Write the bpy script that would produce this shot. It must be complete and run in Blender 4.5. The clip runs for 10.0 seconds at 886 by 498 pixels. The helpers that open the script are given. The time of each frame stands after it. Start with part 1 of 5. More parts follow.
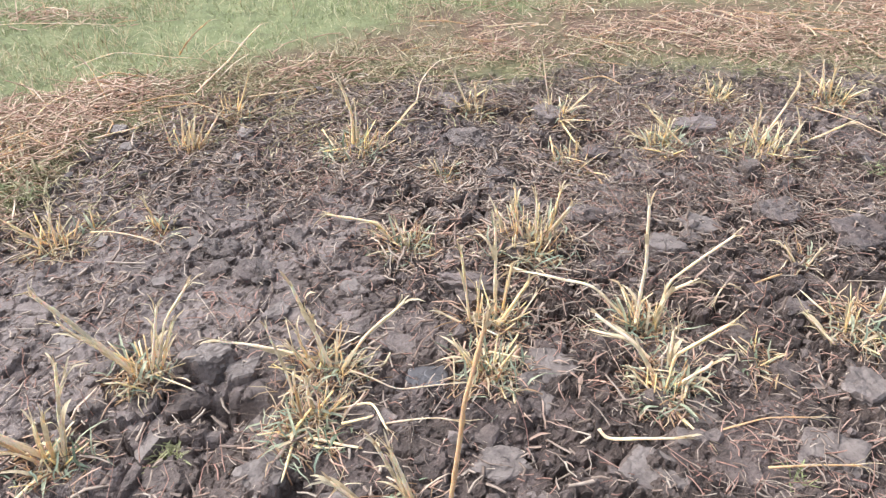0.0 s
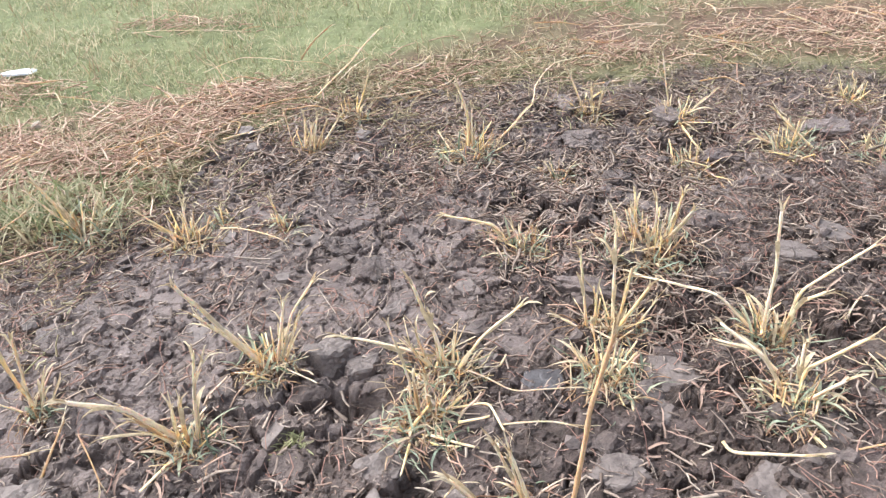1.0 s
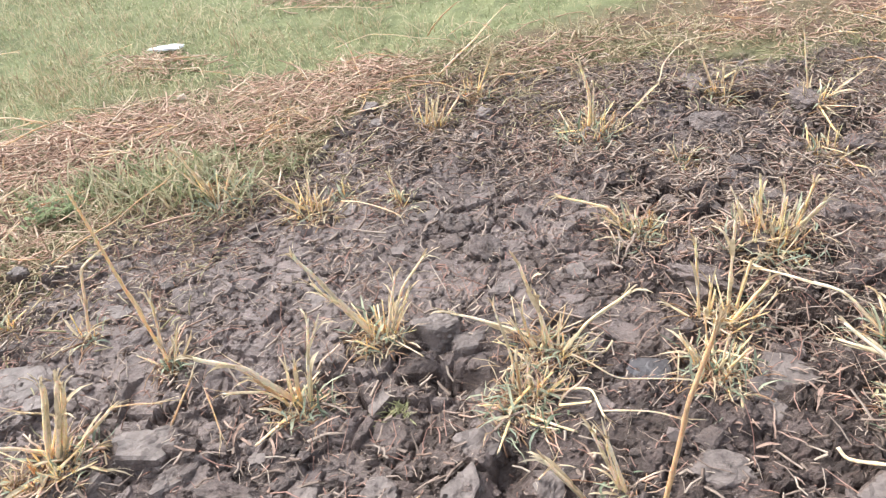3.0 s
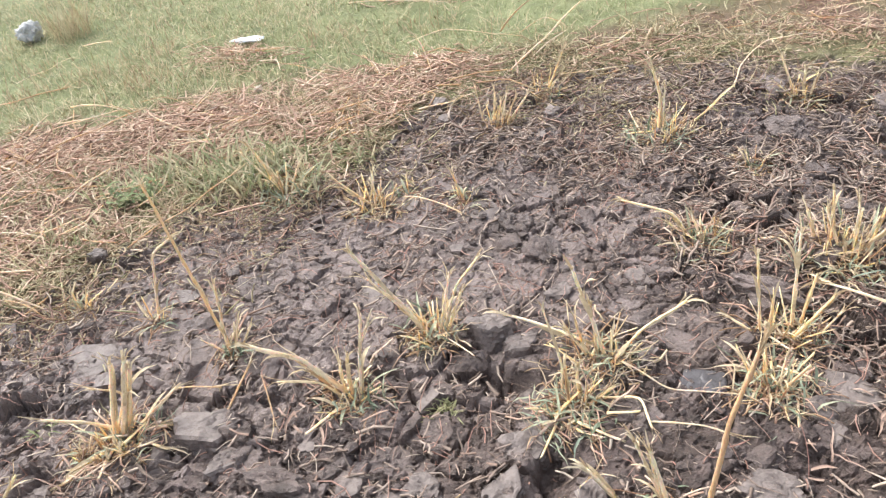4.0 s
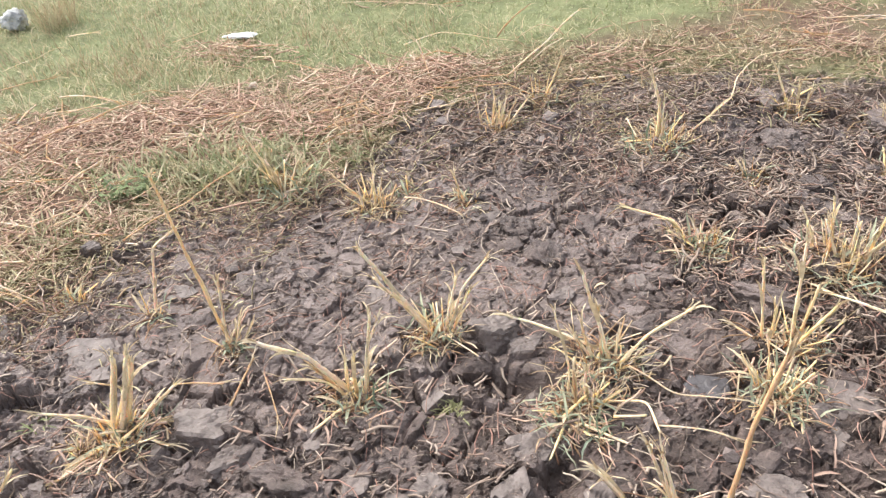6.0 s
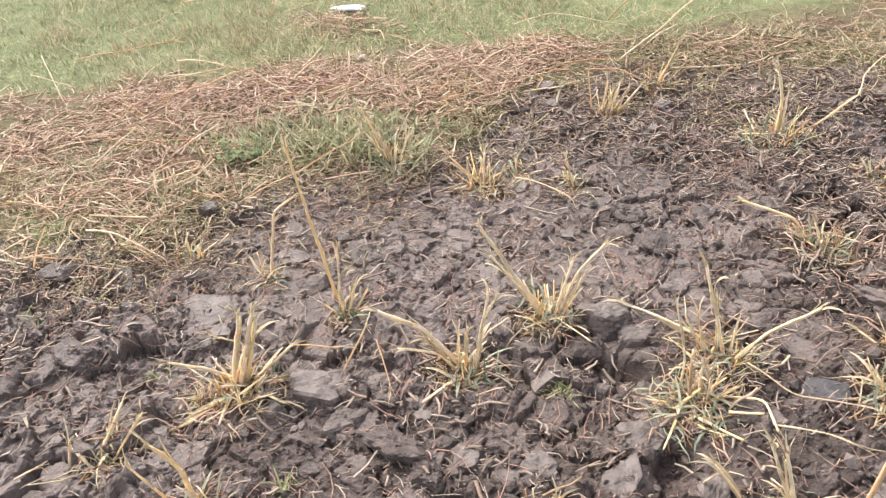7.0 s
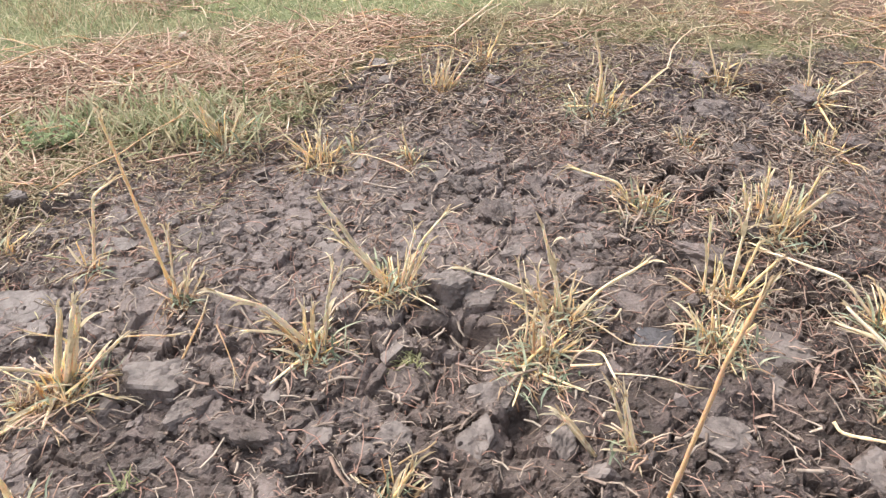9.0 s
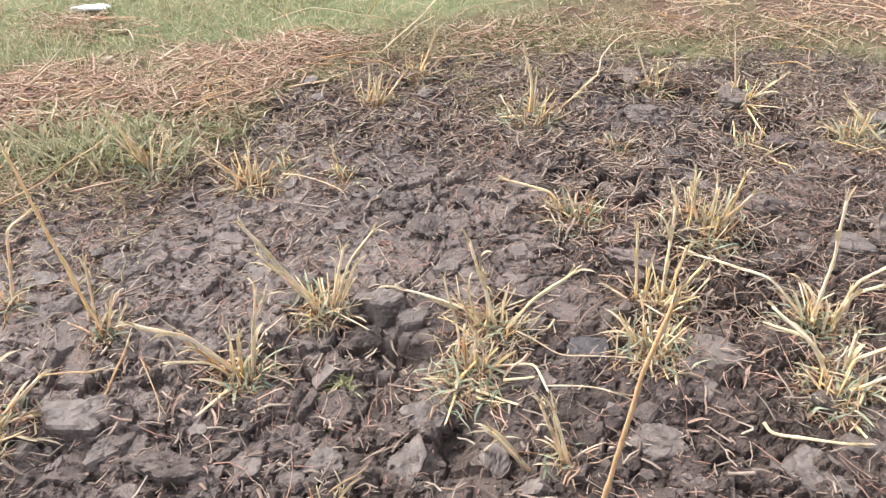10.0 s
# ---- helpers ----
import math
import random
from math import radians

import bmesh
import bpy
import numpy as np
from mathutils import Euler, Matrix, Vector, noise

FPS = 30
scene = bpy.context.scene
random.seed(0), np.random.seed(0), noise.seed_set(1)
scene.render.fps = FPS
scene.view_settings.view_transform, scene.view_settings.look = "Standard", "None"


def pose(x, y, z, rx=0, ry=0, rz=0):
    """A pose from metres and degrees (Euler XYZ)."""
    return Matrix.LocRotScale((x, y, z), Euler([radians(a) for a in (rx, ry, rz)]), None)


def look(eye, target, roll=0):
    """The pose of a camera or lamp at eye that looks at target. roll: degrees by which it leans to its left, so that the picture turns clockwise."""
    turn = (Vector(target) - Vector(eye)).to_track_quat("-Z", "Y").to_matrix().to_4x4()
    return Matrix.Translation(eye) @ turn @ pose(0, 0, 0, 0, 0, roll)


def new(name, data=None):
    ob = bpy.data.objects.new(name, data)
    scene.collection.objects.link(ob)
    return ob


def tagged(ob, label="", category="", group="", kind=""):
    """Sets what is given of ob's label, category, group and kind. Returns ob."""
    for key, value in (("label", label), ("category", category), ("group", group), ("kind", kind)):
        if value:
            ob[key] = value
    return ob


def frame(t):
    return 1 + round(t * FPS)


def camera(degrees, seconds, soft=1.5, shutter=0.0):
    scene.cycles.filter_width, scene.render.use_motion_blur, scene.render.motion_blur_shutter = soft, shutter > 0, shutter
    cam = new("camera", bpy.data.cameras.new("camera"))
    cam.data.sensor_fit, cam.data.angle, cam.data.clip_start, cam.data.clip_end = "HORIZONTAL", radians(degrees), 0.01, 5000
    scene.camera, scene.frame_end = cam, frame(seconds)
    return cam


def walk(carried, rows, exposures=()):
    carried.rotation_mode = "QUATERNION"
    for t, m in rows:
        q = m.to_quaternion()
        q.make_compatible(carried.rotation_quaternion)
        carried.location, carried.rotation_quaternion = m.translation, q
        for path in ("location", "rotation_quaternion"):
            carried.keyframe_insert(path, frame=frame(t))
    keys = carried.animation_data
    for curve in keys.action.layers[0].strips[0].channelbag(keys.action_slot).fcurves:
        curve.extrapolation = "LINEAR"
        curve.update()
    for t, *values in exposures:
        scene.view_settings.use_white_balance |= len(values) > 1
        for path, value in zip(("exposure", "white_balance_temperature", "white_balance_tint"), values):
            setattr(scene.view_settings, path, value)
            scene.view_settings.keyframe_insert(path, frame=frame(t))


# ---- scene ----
cam = camera(60.0, 10.0, soft=1.35)
PATH = [  # seconds, eye, turns
    (0.0, 0.0000, 0.0000, 1.5000, 54.000, 0.277, -0.001),
    (0.5, -0.0306, -0.0013, 1.4999, 53.504, 2.212, 4.994),
    (1.0, -0.0506, -0.0096, 1.5062, 54.358, 3.579, 6.799),
    (1.5, -0.0606, -0.0333, 1.5168, 54.591, 3.838, 10.597),
    (2.0, -0.0577, -0.0497, 1.5351, 54.409, 4.308, 12.225),
    (2.5, -0.0520, -0.0442, 1.5298, 53.831, 4.414, 12.703),
    (3.0, -0.0080, -0.0088, 1.5281, 53.259, 6.998, 15.790),
    (3.2, 0.0388, 0.0158, 1.5042, 53.684, 7.957, 18.954),
    (4.3, 0.0485, 0.0179, 1.5547, 53.310, 8.599, 21.837),
    (4.5, 0.0171, -0.0023, 1.5336, 53.783, 8.089, 21.187),
    (5.0, -0.0172, -0.0109, 1.5373, 53.415, 7.371, 20.519),
    (6.3, -0.0771, -0.0405, 1.5536, 53.692, 5.497, 21.785),
    (6.5, -0.1039, -0.0525, 1.5561, 53.475, 5.417, 23.831),
    (7.0, -0.1719, -0.1017, 1.5767, 52.731, 5.949, 27.143),
    (7.5, -0.2270, -0.1443, 1.5827, 52.818, 4.691, 24.923),
    (8.0, -0.2140, -0.1428, 1.5522, 52.387, 2.205, 22.735),
    (8.5, -0.1911, -0.1156, 1.5372, 51.338, 1.343, 18.653),
    (9.0, -0.1829, -0.1167, 1.5232, 51.301, 0.935, 15.796),
    (9.5, -0.1295, -0.0807, 1.5164, 52.439, 1.599, 13.915),
    (10.0, -0.0963, -0.0620, 1.5172, 52.050, 1.403, 11.957),
]
walk(cam, [(t, pose(*p)) for t, *p in PATH], [(0.0, 1.58, 5950, 8), (2.5, 1.67, 6120, 8), (5.0, 1.60, 6280, 8), (7.5, 1.60, 6450, 9), (10.0, 1.54, 6320, 8)])

# ---- world, sun, exposure ----
world = bpy.data.worlds.new("world")
scene.world = world
world.use_nodes = True
SUN_TURN, SUN_UP = 70.0, 50.0  # degrees to the west of ahead, degrees above the horizon
wn = world.node_tree
sky = wn.nodes.new("ShaderNodeTexSky")
sky.sky_type = "NISHITA"
sky.sun_disc = False
sky.sun_elevation = radians(SUN_UP)
sky.sun_rotation = radians(-SUN_TURN)
sky.dust_density = 4.0
bg = wn.nodes["Background"]
bg.inputs["Strength"].default_value = 0.135
haze = wn.nodes.new("ShaderNodeHueSaturation")  # thin white cloud over the whole sky
haze.inputs["Saturation"].default_value = 0.45
wn.links.new(sky.outputs[0], haze.inputs["Color"])
wn.links.new(haze.outputs[0], bg.inputs["Color"])
sun = new("sun", bpy.data.lights.new("sun", "SUN"))
sun.data.energy, sun.data.angle, sun.data.color = 1.15, radians(20), (1.0, 0.97, 0.93)
sun.matrix_world = look((-20 * math.sin(radians(SUN_TURN)), 20 * math.cos(radians(SUN_TURN)), 20 * math.tan(radians(SUN_UP))), (0, 0, 0))


# ---- materials ----
def material(name, rough=0.8, spec=0.4):
    m = bpy.data.materials.new(name)
    m.use_nodes = True
    b = m.node_tree.nodes["Principled BSDF"]
    b.inputs["Roughness"].default_value = rough
    b.inputs["Specular IOR Level"].default_value = spec
    return m, m.node_tree, b


def tex_noise(nt, scale, detail=4.0, rough=0.6, coord="Object", stretch=None):
    tc = nt.nodes.new("ShaderNodeTexCoord")
    n = nt.nodes.new("ShaderNodeTexNoise")
    n.inputs["Scale"].default_value, n.inputs["Detail"].default_value, n.inputs["Roughness"].default_value = scale, detail, rough
    src = tc.outputs["Object"]
    if coord == "Place":
        src = nt.nodes.new("ShaderNodeNewGeometry").outputs["Position"]
    if stretch:
        mp = nt.nodes.new("ShaderNodeMapping")
        mp.inputs["Scale"].default_value = stretch
        nt.links.new(src, mp.inputs["Vector"])
        src = mp.outputs["Vector"]
    nt.links.new(src, n.inputs["Vector"])
    return n.outputs["Fac"]


def ramp(nt, fac, stops):
    r = nt.nodes.new("ShaderNodeValToRGB")
    els = r.color_ramp.elements
    while len(els) < len(stops):
        els.new(0.5)
    for e, (p, c) in zip(els, stops):
        e.position, e.color = p, (*c, 1) if len(c) == 3 else (c[0], c[0], c[0], 1)
    nt.links.new(fac, r.inputs["Fac"])
    return r.outputs["Color"]


def blend(nt, fac, a, b, mode="MIX"):
    m = nt.nodes.new("ShaderNodeMix")
    m.data_type, m.blend_type = "RGBA", mode
    if isinstance(fac, float):
        m.inputs["Factor"].default_value = fac
    else:
        nt.links.new(fac, m.inputs["Factor"])
    for sock, v in ((m.inputs["A"], a), (m.inputs["B"], b)):
        if isinstance(v, tuple):
            sock.default_value = (*v, 1)
        else:
            nt.links.new(v, sock)
    return m.outputs["Result"]


def relief(nt, bsdf, heights):
    last = None
    for fac, strength, dist in heights:
        bp = nt.nodes.new("ShaderNodeBump")
        bp.inputs["Strength"].default_value, bp.inputs["Distance"].default_value = strength, dist
        nt.links.new(fac, bp.inputs["Height"])
        if last:
            nt.links.new(last, bp.inputs["Normal"])
        last = bp.outputs["Normal"]
    nt.links.new(last, bsdf.inputs["Normal"])


def mud_colour(nt, dry):
    """Damp clay: greyer where dry is high, darker where it is low, browner in fresh breaks, with crumbs of dark humus.
    """
    broad = tex_noise(nt, 3.0, 3, 0.6, "Place")
    mid = tex_noise(nt, 13.0, 6, 0.68, "Place")
    fine = tex_noise(nt, 120.0, 4, 0.75, "Place")
    a = ramp(nt, mid, [(0.34, (0.050, 0.037, 0.031)), (0.50, (0.112, 0.080, 0.069)), (0.66, (0.182, 0.135, 0.119))])
    b = ramp(nt, mid, [(0.34, (0.052, 0.035, 0.027)), (0.52, (0.104, 0.073, 0.058)), (0.68, (0.150, 0.112, 0.095))])
    c = blend(nt, ramp(nt, broad, [(0.40, (0.0,)), (0.62, (1.0,))]), a, b)
    c = blend(nt, ramp(nt, fine, [(0.36, (0.7,)), (0.52, (0.0,))]), c, (0.050, 0.037, 0.031))
    pale = ramp(nt, blend(nt, 0.5, mid, fine), [(0.36, (0.125, 0.094, 0.081)), (0.60, (0.238, 0.187, 0.165))])
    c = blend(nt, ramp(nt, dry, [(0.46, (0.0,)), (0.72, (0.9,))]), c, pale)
    # low values darken the mud; on the ground this paints shade into the cracks
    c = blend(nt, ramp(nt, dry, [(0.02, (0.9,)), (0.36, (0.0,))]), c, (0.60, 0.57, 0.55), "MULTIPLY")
    gloss = ramp(nt, tex_noise(nt, 9.0, 4, 0.6, "Place"), [(0.35, (0.42,)), (0.65, (0.72,))])
    return c, gloss, mid, fine


def crumble(nt):
    """Relief of clay that has split: flat scales with cracks between, at two sizes, and grit."""
    out = []
    g = nt.nodes.new("ShaderNodeNewGeometry")
    for scale, strength, dist, wide in ((15, 0.22, 0.020, 0.07), (42, 0.28, 0.009, 0.10)):
        w = nt.nodes.new("ShaderNodeTexNoise")
        w.inputs["Scale"].default_value, w.inputs["Detail"].default_value = scale * 0.7, 3.0
        nt.links.new(g.outputs["Position"], w.inputs["Vector"])
        mx = nt.nodes.new("ShaderNodeMix")
        mx.data_type, mx.blend_type = "RGBA", "ADD"
        mx.inputs["Factor"].default_value = 1.6 / scale
        nt.links.new(g.outputs["Position"], mx.inputs["A"])
        nt.links.new(w.outputs["Color"], mx.inputs["B"])
        for feature in ("DISTANCE_TO_EDGE", "F1"):
            v = nt.nodes.new("ShaderNodeTexVoronoi")
            v.feature = feature
            v.inputs["Scale"].default_value = scale
            nt.links.new(mx.outputs["Result"], v.inputs["Vector"])
            r = nt.nodes.new("ShaderNodeMapRange")
            if feature == "F1":
                bw = nt.nodes.new("ShaderNodeRGBToBW")
                nt.links.new(v.outputs["Color"], bw.inputs[0])
                nt.links.new(bw.outputs[0], r.inputs["Value"])
                out.append((r.outputs["Result"], strength, dist * 0.8))
            else:
                r.inputs["From Max"].default_value = wide
                nt.links.new(v.outputs["Distance"], r.inputs["Value"])
                out.append((r.outputs["Result"], strength, dist))
    return out


def slab_material(name, low_tone, high_tone, rough):
    """A spade-smoothed face of clay, in a paler tone for lit tops or still wet: hairline cracks and a little grit."""
    m, nt, b = material(name, rough, 0.45)
    f = tex_noise(nt, 24.0, 5, 0.6, "Place")
    grit = tex_noise(nt, 150.0, 3, 0.7, "Place")
    c = ramp(nt, f, [(0.34, low_tone), (0.60, high_tone)])
    c = blend(nt, ramp(nt, grit, [(0.34, (0.6,)), (0.48, (0.0,))]), c, (0.55, 0.5, 0.46), "MULTIPLY")
    nt.links.new(c, b.inputs["Base Color"])
    relief(nt, b, [(f, 0.35, 0.012), crumble(nt)[0], (grit, 0.3, 0.003)])
    return m


def mud_material():
    m, nt, b = material("damp_mud", 0.6, 0.45)
    c, gloss, mid, fine = mud_colour(nt, tex_noise(nt, 5.0, 2, 0.5, "Place"))
    nt.links.new(c, b.inputs["Base Color"])
    nt.links.new(gloss, b.inputs["Roughness"])
    relief(nt, b, [(mid, 0.25, 0.02), *crumble(nt), (fine, 1.0, 0.006)])
    return m


def ground_material():
    """Mud where the soil is turned, root-matted turf and litter beyond, told apart by the sheet's own turf layer."""
    m, nt, b = material("field_ground", 0.7, 0.35)
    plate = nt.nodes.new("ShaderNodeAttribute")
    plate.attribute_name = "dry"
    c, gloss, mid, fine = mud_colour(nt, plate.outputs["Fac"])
    at = nt.nodes.new("ShaderNodeAttribute")
    at.attribute_name = "turf"
    at2 = nt.nodes.new("ShaderNodeAttribute")
    at2.attribute_name = "litter"
    turf = ramp(nt, tex_noise(nt, 12.0, 6, 0.7), [(0.3, (0.075, 0.075, 0.035)), (0.5, (0.16, 0.17, 0.075)), (0.72, (0.28, 0.265, 0.14))])
    far = ramp(nt, tex_noise(nt, 2.5, 5, 0.6), [(0.35, (0.12, 0.145, 0.06)), (0.65, (0.20, 0.21, 0.10))])
    turf = blend(nt, 0.35, turf, far)
    litter = ramp(nt, tex_noise(nt, 40.0, 5, 0.7, stretch=(1, 2.2, 1)), [(0.3, (0.055, 0.034, 0.022)), (0.55, (0.15, 0.092, 0.06)), (0.75, (0.26, 0.175, 0.115))])
    c = blend(nt, at.outputs["Fac"], c, turf)
    c = blend(nt, at2.outputs["Fac"], c, litter)
    nt.links.new(c, b.inputs["Base Color"])
    nt.links.new(blend(nt, at.outputs["Fac"], gloss, (0.95, 0.95, 0.95)), b.inputs["Roughness"])
    relief(nt, b, [(mid, 0.25, 0.02), *crumble(nt), (fine, 1.0, 0.006)])
    return m


def island_material(name, colours, rough=0.75, trans=0.0, patchy=None):
    """Plant fibre whose pieces differ one by one; patchy: a second colour that takes over in patches of the field."""
    m, nt, b = material(name, rough, 0.3)
    geo = nt.nodes.new("ShaderNodeNewGeometry")
    n = len(colours)
    c = ramp(nt, geo.outputs["Random Per Island"], [(i / (n - 1), k) for i, k in enumerate(colours)])
    if patchy:
        c = blend(nt, ramp(nt, tex_noise(nt, 2.6, 4, 0.65, "Place"), [(0.44, (0.0,)), (0.66, (0.75,))]), c, patchy)
    g = tex_noise(nt, 60.0, 3, 0.6)
    c = blend(nt, ramp(nt, g, [(0.38, (0.45,)), (0.6, (0.0,))]), c, (0.5, 0.42, 0.36), "MULTIPLY")
    nt.links.new(c, b.inputs["Base Color"])
    if trans:
        tr = nt.nodes.new("ShaderNodeBsdfTranslucent")
        nt.links.new(c, tr.inputs["Color"])
        mx = nt.nodes.new("ShaderNodeMixShader")
        mx.inputs[0].default_value = trans
        out = nt.nodes["Material Output"]
        nt.links.new(b.outputs[0], mx.inputs[1])
        nt.links.new(tr.outputs[0], mx.inputs[2])
        nt.links.new(mx.outputs[0], out.inputs["Surface"])
    return m


def stalk_material(name, low, high, stain, foot):
    """Cut stalk: each one its own tone, streaked along its length, blotched with rot, its lowest sheaths in the foot's colour."""
    m, nt, b = material(name, 0.6, 0.3)
    oi = nt.nodes.new("ShaderNodeObjectInfo")
    c = ramp(nt, oi.outputs["Random"], [(0.0, low), (0.55, high), (1.0, tuple(0.5 * (p + q) * (1.0, 0.97, 0.84)[k] for k, (p, q) in enumerate(zip(low, high))))])
    tc = nt.nodes.new("ShaderNodeTexCoord")
    sep = nt.nodes.new("ShaderNodeSeparateXYZ")
    nt.links.new(tc.outputs["Object"], sep.inputs[0])
    wave = nt.nodes.new("ShaderNodeMath")
    wave.operation = "MULTIPLY_ADD"
    wave.inputs[1].default_value, wave.inputs[2].default_value = 0.10, -0.05
    nt.links.new(tex_noise(nt, 30.0, 2, 0.5), wave.inputs[0])
    lift = nt.nodes.new("ShaderNodeMath")
    nt.links.new(sep.outputs["Z"], lift.inputs[0])
    nt.links.new(wave.outputs[0], lift.inputs[1])
    c = blend(nt, ramp(nt, lift.outputs[0], [(0.03, (0.6,)), (0.12, (0.0,))]), c, foot)
    c = blend(nt, ramp(nt, tex_noise(nt, 26.0, 4, 0.65), [(0.52, (0.0,)), (0.78, (0.55,))]), c, stain)
    streak = tex_noise(nt, 420.0, 2, 0.5, stretch=(1, 1, 0.08))
    c = blend(nt, ramp(nt, streak, [(0.35, (0.22,)), (0.55, (0.0,))]), c, (0.6, 0.48, 0.36), "MULTIPLY")
    speck = tex_noise(nt, 170.0, 3, 0.7)
    c = blend(nt, ramp(nt, speck, [(0.36, (0.4,)), (0.48, (0.0,))]), c, (0.6, 0.46, 0.34), "MULTIPLY")
    nt.links.new(c, b.inputs["Base Color"])
    b.inputs["Subsurface Weight"].default_value = 0.45
    b.inputs["Subsurface Radius"].default_value = (1.0, 0.65, 0.3)
    b.inputs["Subsurface Scale"].default_value = 0.010
    relief(nt, b, [(streak, 0.6, 0.003), (speck, 0.4, 0.002)])
    return m


MUD = mud_material()
# paler mud for upward faces: light from above put into the colour
LIT_TOP_MUD = slab_material("lit_top_mud", (0.092, 0.070, 0.060), (0.172, 0.137, 0.119), 0.65)
WET_MUD = slab_material("wet_mud", (0.060, 0.052, 0.050), (0.105, 0.094, 0.092), 0.22)
GROUND = ground_material()
STALK = stalk_material("yellow_stalk", (0.82, 0.62, 0.35), (0.89, 0.75, 0.51), (0.66, 0.42, 0.22), (0.84, 0.54, 0.23))
PALE_STALK = stalk_material("bleached_stalk", (0.80, 0.65, 0.46), (0.88, 0.76, 0.58), (0.62, 0.45, 0.30), (0.82, 0.59, 0.34))
LOOSE_STALK = stalk_material("loose_stalk", (0.56, 0.43, 0.30), (0.76, 0.62, 0.46), (0.34, 0.23, 0.15), (0.60, 0.46, 0.32))
BROWN_STALK = stalk_material("weathered_stalk", (0.44, 0.29, 0.16), (0.60, 0.43, 0.26), (0.26, 0.16, 0.10), (0.42, 0.26, 0.14))
RUST_STALK = stalk_material("rusty_stalk", (0.50, 0.32, 0.18), (0.58, 0.39, 0.23), (0.26, 0.15, 0.09), (0.60, 0.38, 0.20))
GREEN_LEAF = island_material("green_leaf", [(0.15, 0.18, 0.11), (0.22, 0.26, 0.17), (0.31, 0.35, 0.25), (0.42, 0.44, 0.30), (0.26, 0.31, 0.23), (0.50, 0.47, 0.28)], 0.6, trans=0.25)
DRY_LEAF = island_material("dry_leaf", [(0.38, 0.25, 0.14), (0.56, 0.41, 0.23), (0.74, 0.60, 0.38), (0.64, 0.53, 0.35), (0.50, 0.36, 0.21), (0.80, 0.70, 0.50)], 0.7, trans=0.2)
DEAD_BLADE = island_material("dead_blade", [(0.34, 0.23, 0.14), (0.50, 0.37, 0.22), (0.64, 0.51, 0.33), (0.55, 0.45, 0.30), (0.42, 0.30, 0.19), (0.70, 0.60, 0.43)], 0.7, trans=0.2)
STRAW = island_material("rusty_straw", [(0.36, 0.225, 0.16), (0.46, 0.285, 0.205), (0.55, 0.36, 0.265), (0.61, 0.44, 0.325), (0.68, 0.55, 0.41), (0.50, 0.32, 0.23), (0.42, 0.29, 0.20)], 0.7)
LITTER = island_material("chopped_litter", [(0.10, 0.075, 0.060), (0.18, 0.135, 0.108), (0.28, 0.215, 0.172), (0.37, 0.295, 0.235), (0.46, 0.38, 0.30), (0.25, 0.165, 0.128), (0.15, 0.11, 0.085)], 0.75)
CHAFF = island_material("mud_chaff", [(0.15, 0.11, 0.085), (0.23, 0.17, 0.135), (0.31, 0.24, 0.19), (0.40, 0.325, 0.26), (0.27, 0.175, 0.13), (0.20, 0.155, 0.13)], 0.75)
ROOTS = island_material("red_rootlets", [(0.22, 0.12, 0.09), (0.34, 0.19, 0.145), (0.42, 0.27, 0.21), (0.30, 0.155, 0.12)], 0.7)
CROWN_ROOTS = island_material("orange_rootlets", [(0.22, 0.12, 0.075), (0.36, 0.21, 0.12), (0.48, 0.32, 0.18), (0.30, 0.17, 0.10)], 0.7)
GRASS = island_material("meadow_grass", [(0.17, 0.20, 0.09), (0.27, 0.31, 0.14), (0.38, 0.40, 0.20), (0.46, 0.45, 0.26), (0.58, 0.53, 0.36)], 0.65, trans=0.3, patchy=(0.36, 0.32, 0.18))
EDGE_GRASS = island_material("edge_grass", [(0.23, 0.26, 0.13), (0.35, 0.37, 0.20), (0.48, 0.46, 0.28), (0.62, 0.54, 0.37), (0.42, 0.41, 0.25), (0.58, 0.48, 0.32)], 0.65, trans=0.3)
DRY_GRASS = island_material("dry_grass", [(0.28, 0.18, 0.11), (0.44, 0.33, 0.20), (0.58, 0.47, 0.30), (0.34, 0.33, 0.17), (0.66, 0.56, 0.38), (0.27, 0.26, 0.13)], 0.7, trans=0.2)


# ---- number fields ----
def hashed(ix, iy, k):
    n = (ix.astype(np.int64) * 374761393 + iy.astype(np.int64) * 668265263 + k * 974711) & 0x7FFFFFFF
    n = ((n ^ (n >> 13)) * 1274126177) & 0x7FFFFFFF
    n = ((n ^ (n >> 16)) * 1103515245 + 12345) & 0x7FFFFFFF
    return ((n >> 7) & 0xFFFF) / 65535.0


def value_noise(x, y, k):
    ix, iy = np.floor(x), np.floor(y)
    fx, fy = x - ix, y - iy
    fx, fy = fx * fx * (3 - 2 * fx), fy * fy * (3 - 2 * fy)
    a, b = hashed(ix, iy, k), hashed(ix + 1, iy, k)
    c, d = hashed(ix, iy + 1, k), hashed(ix + 1, iy + 1, k)
    return (a + (b - a) * fx) * (1 - fy) + (c + (d - c) * fx) * fy - 0.5


def fractal(x, y, k, octaves=4):
    s, amp = 0, 1.0
    for i in range(octaves):
        s = s + amp * value_noise(x * 2 ** i, y * 2 ** i, k + i)
        amp *= 0.5
    return s


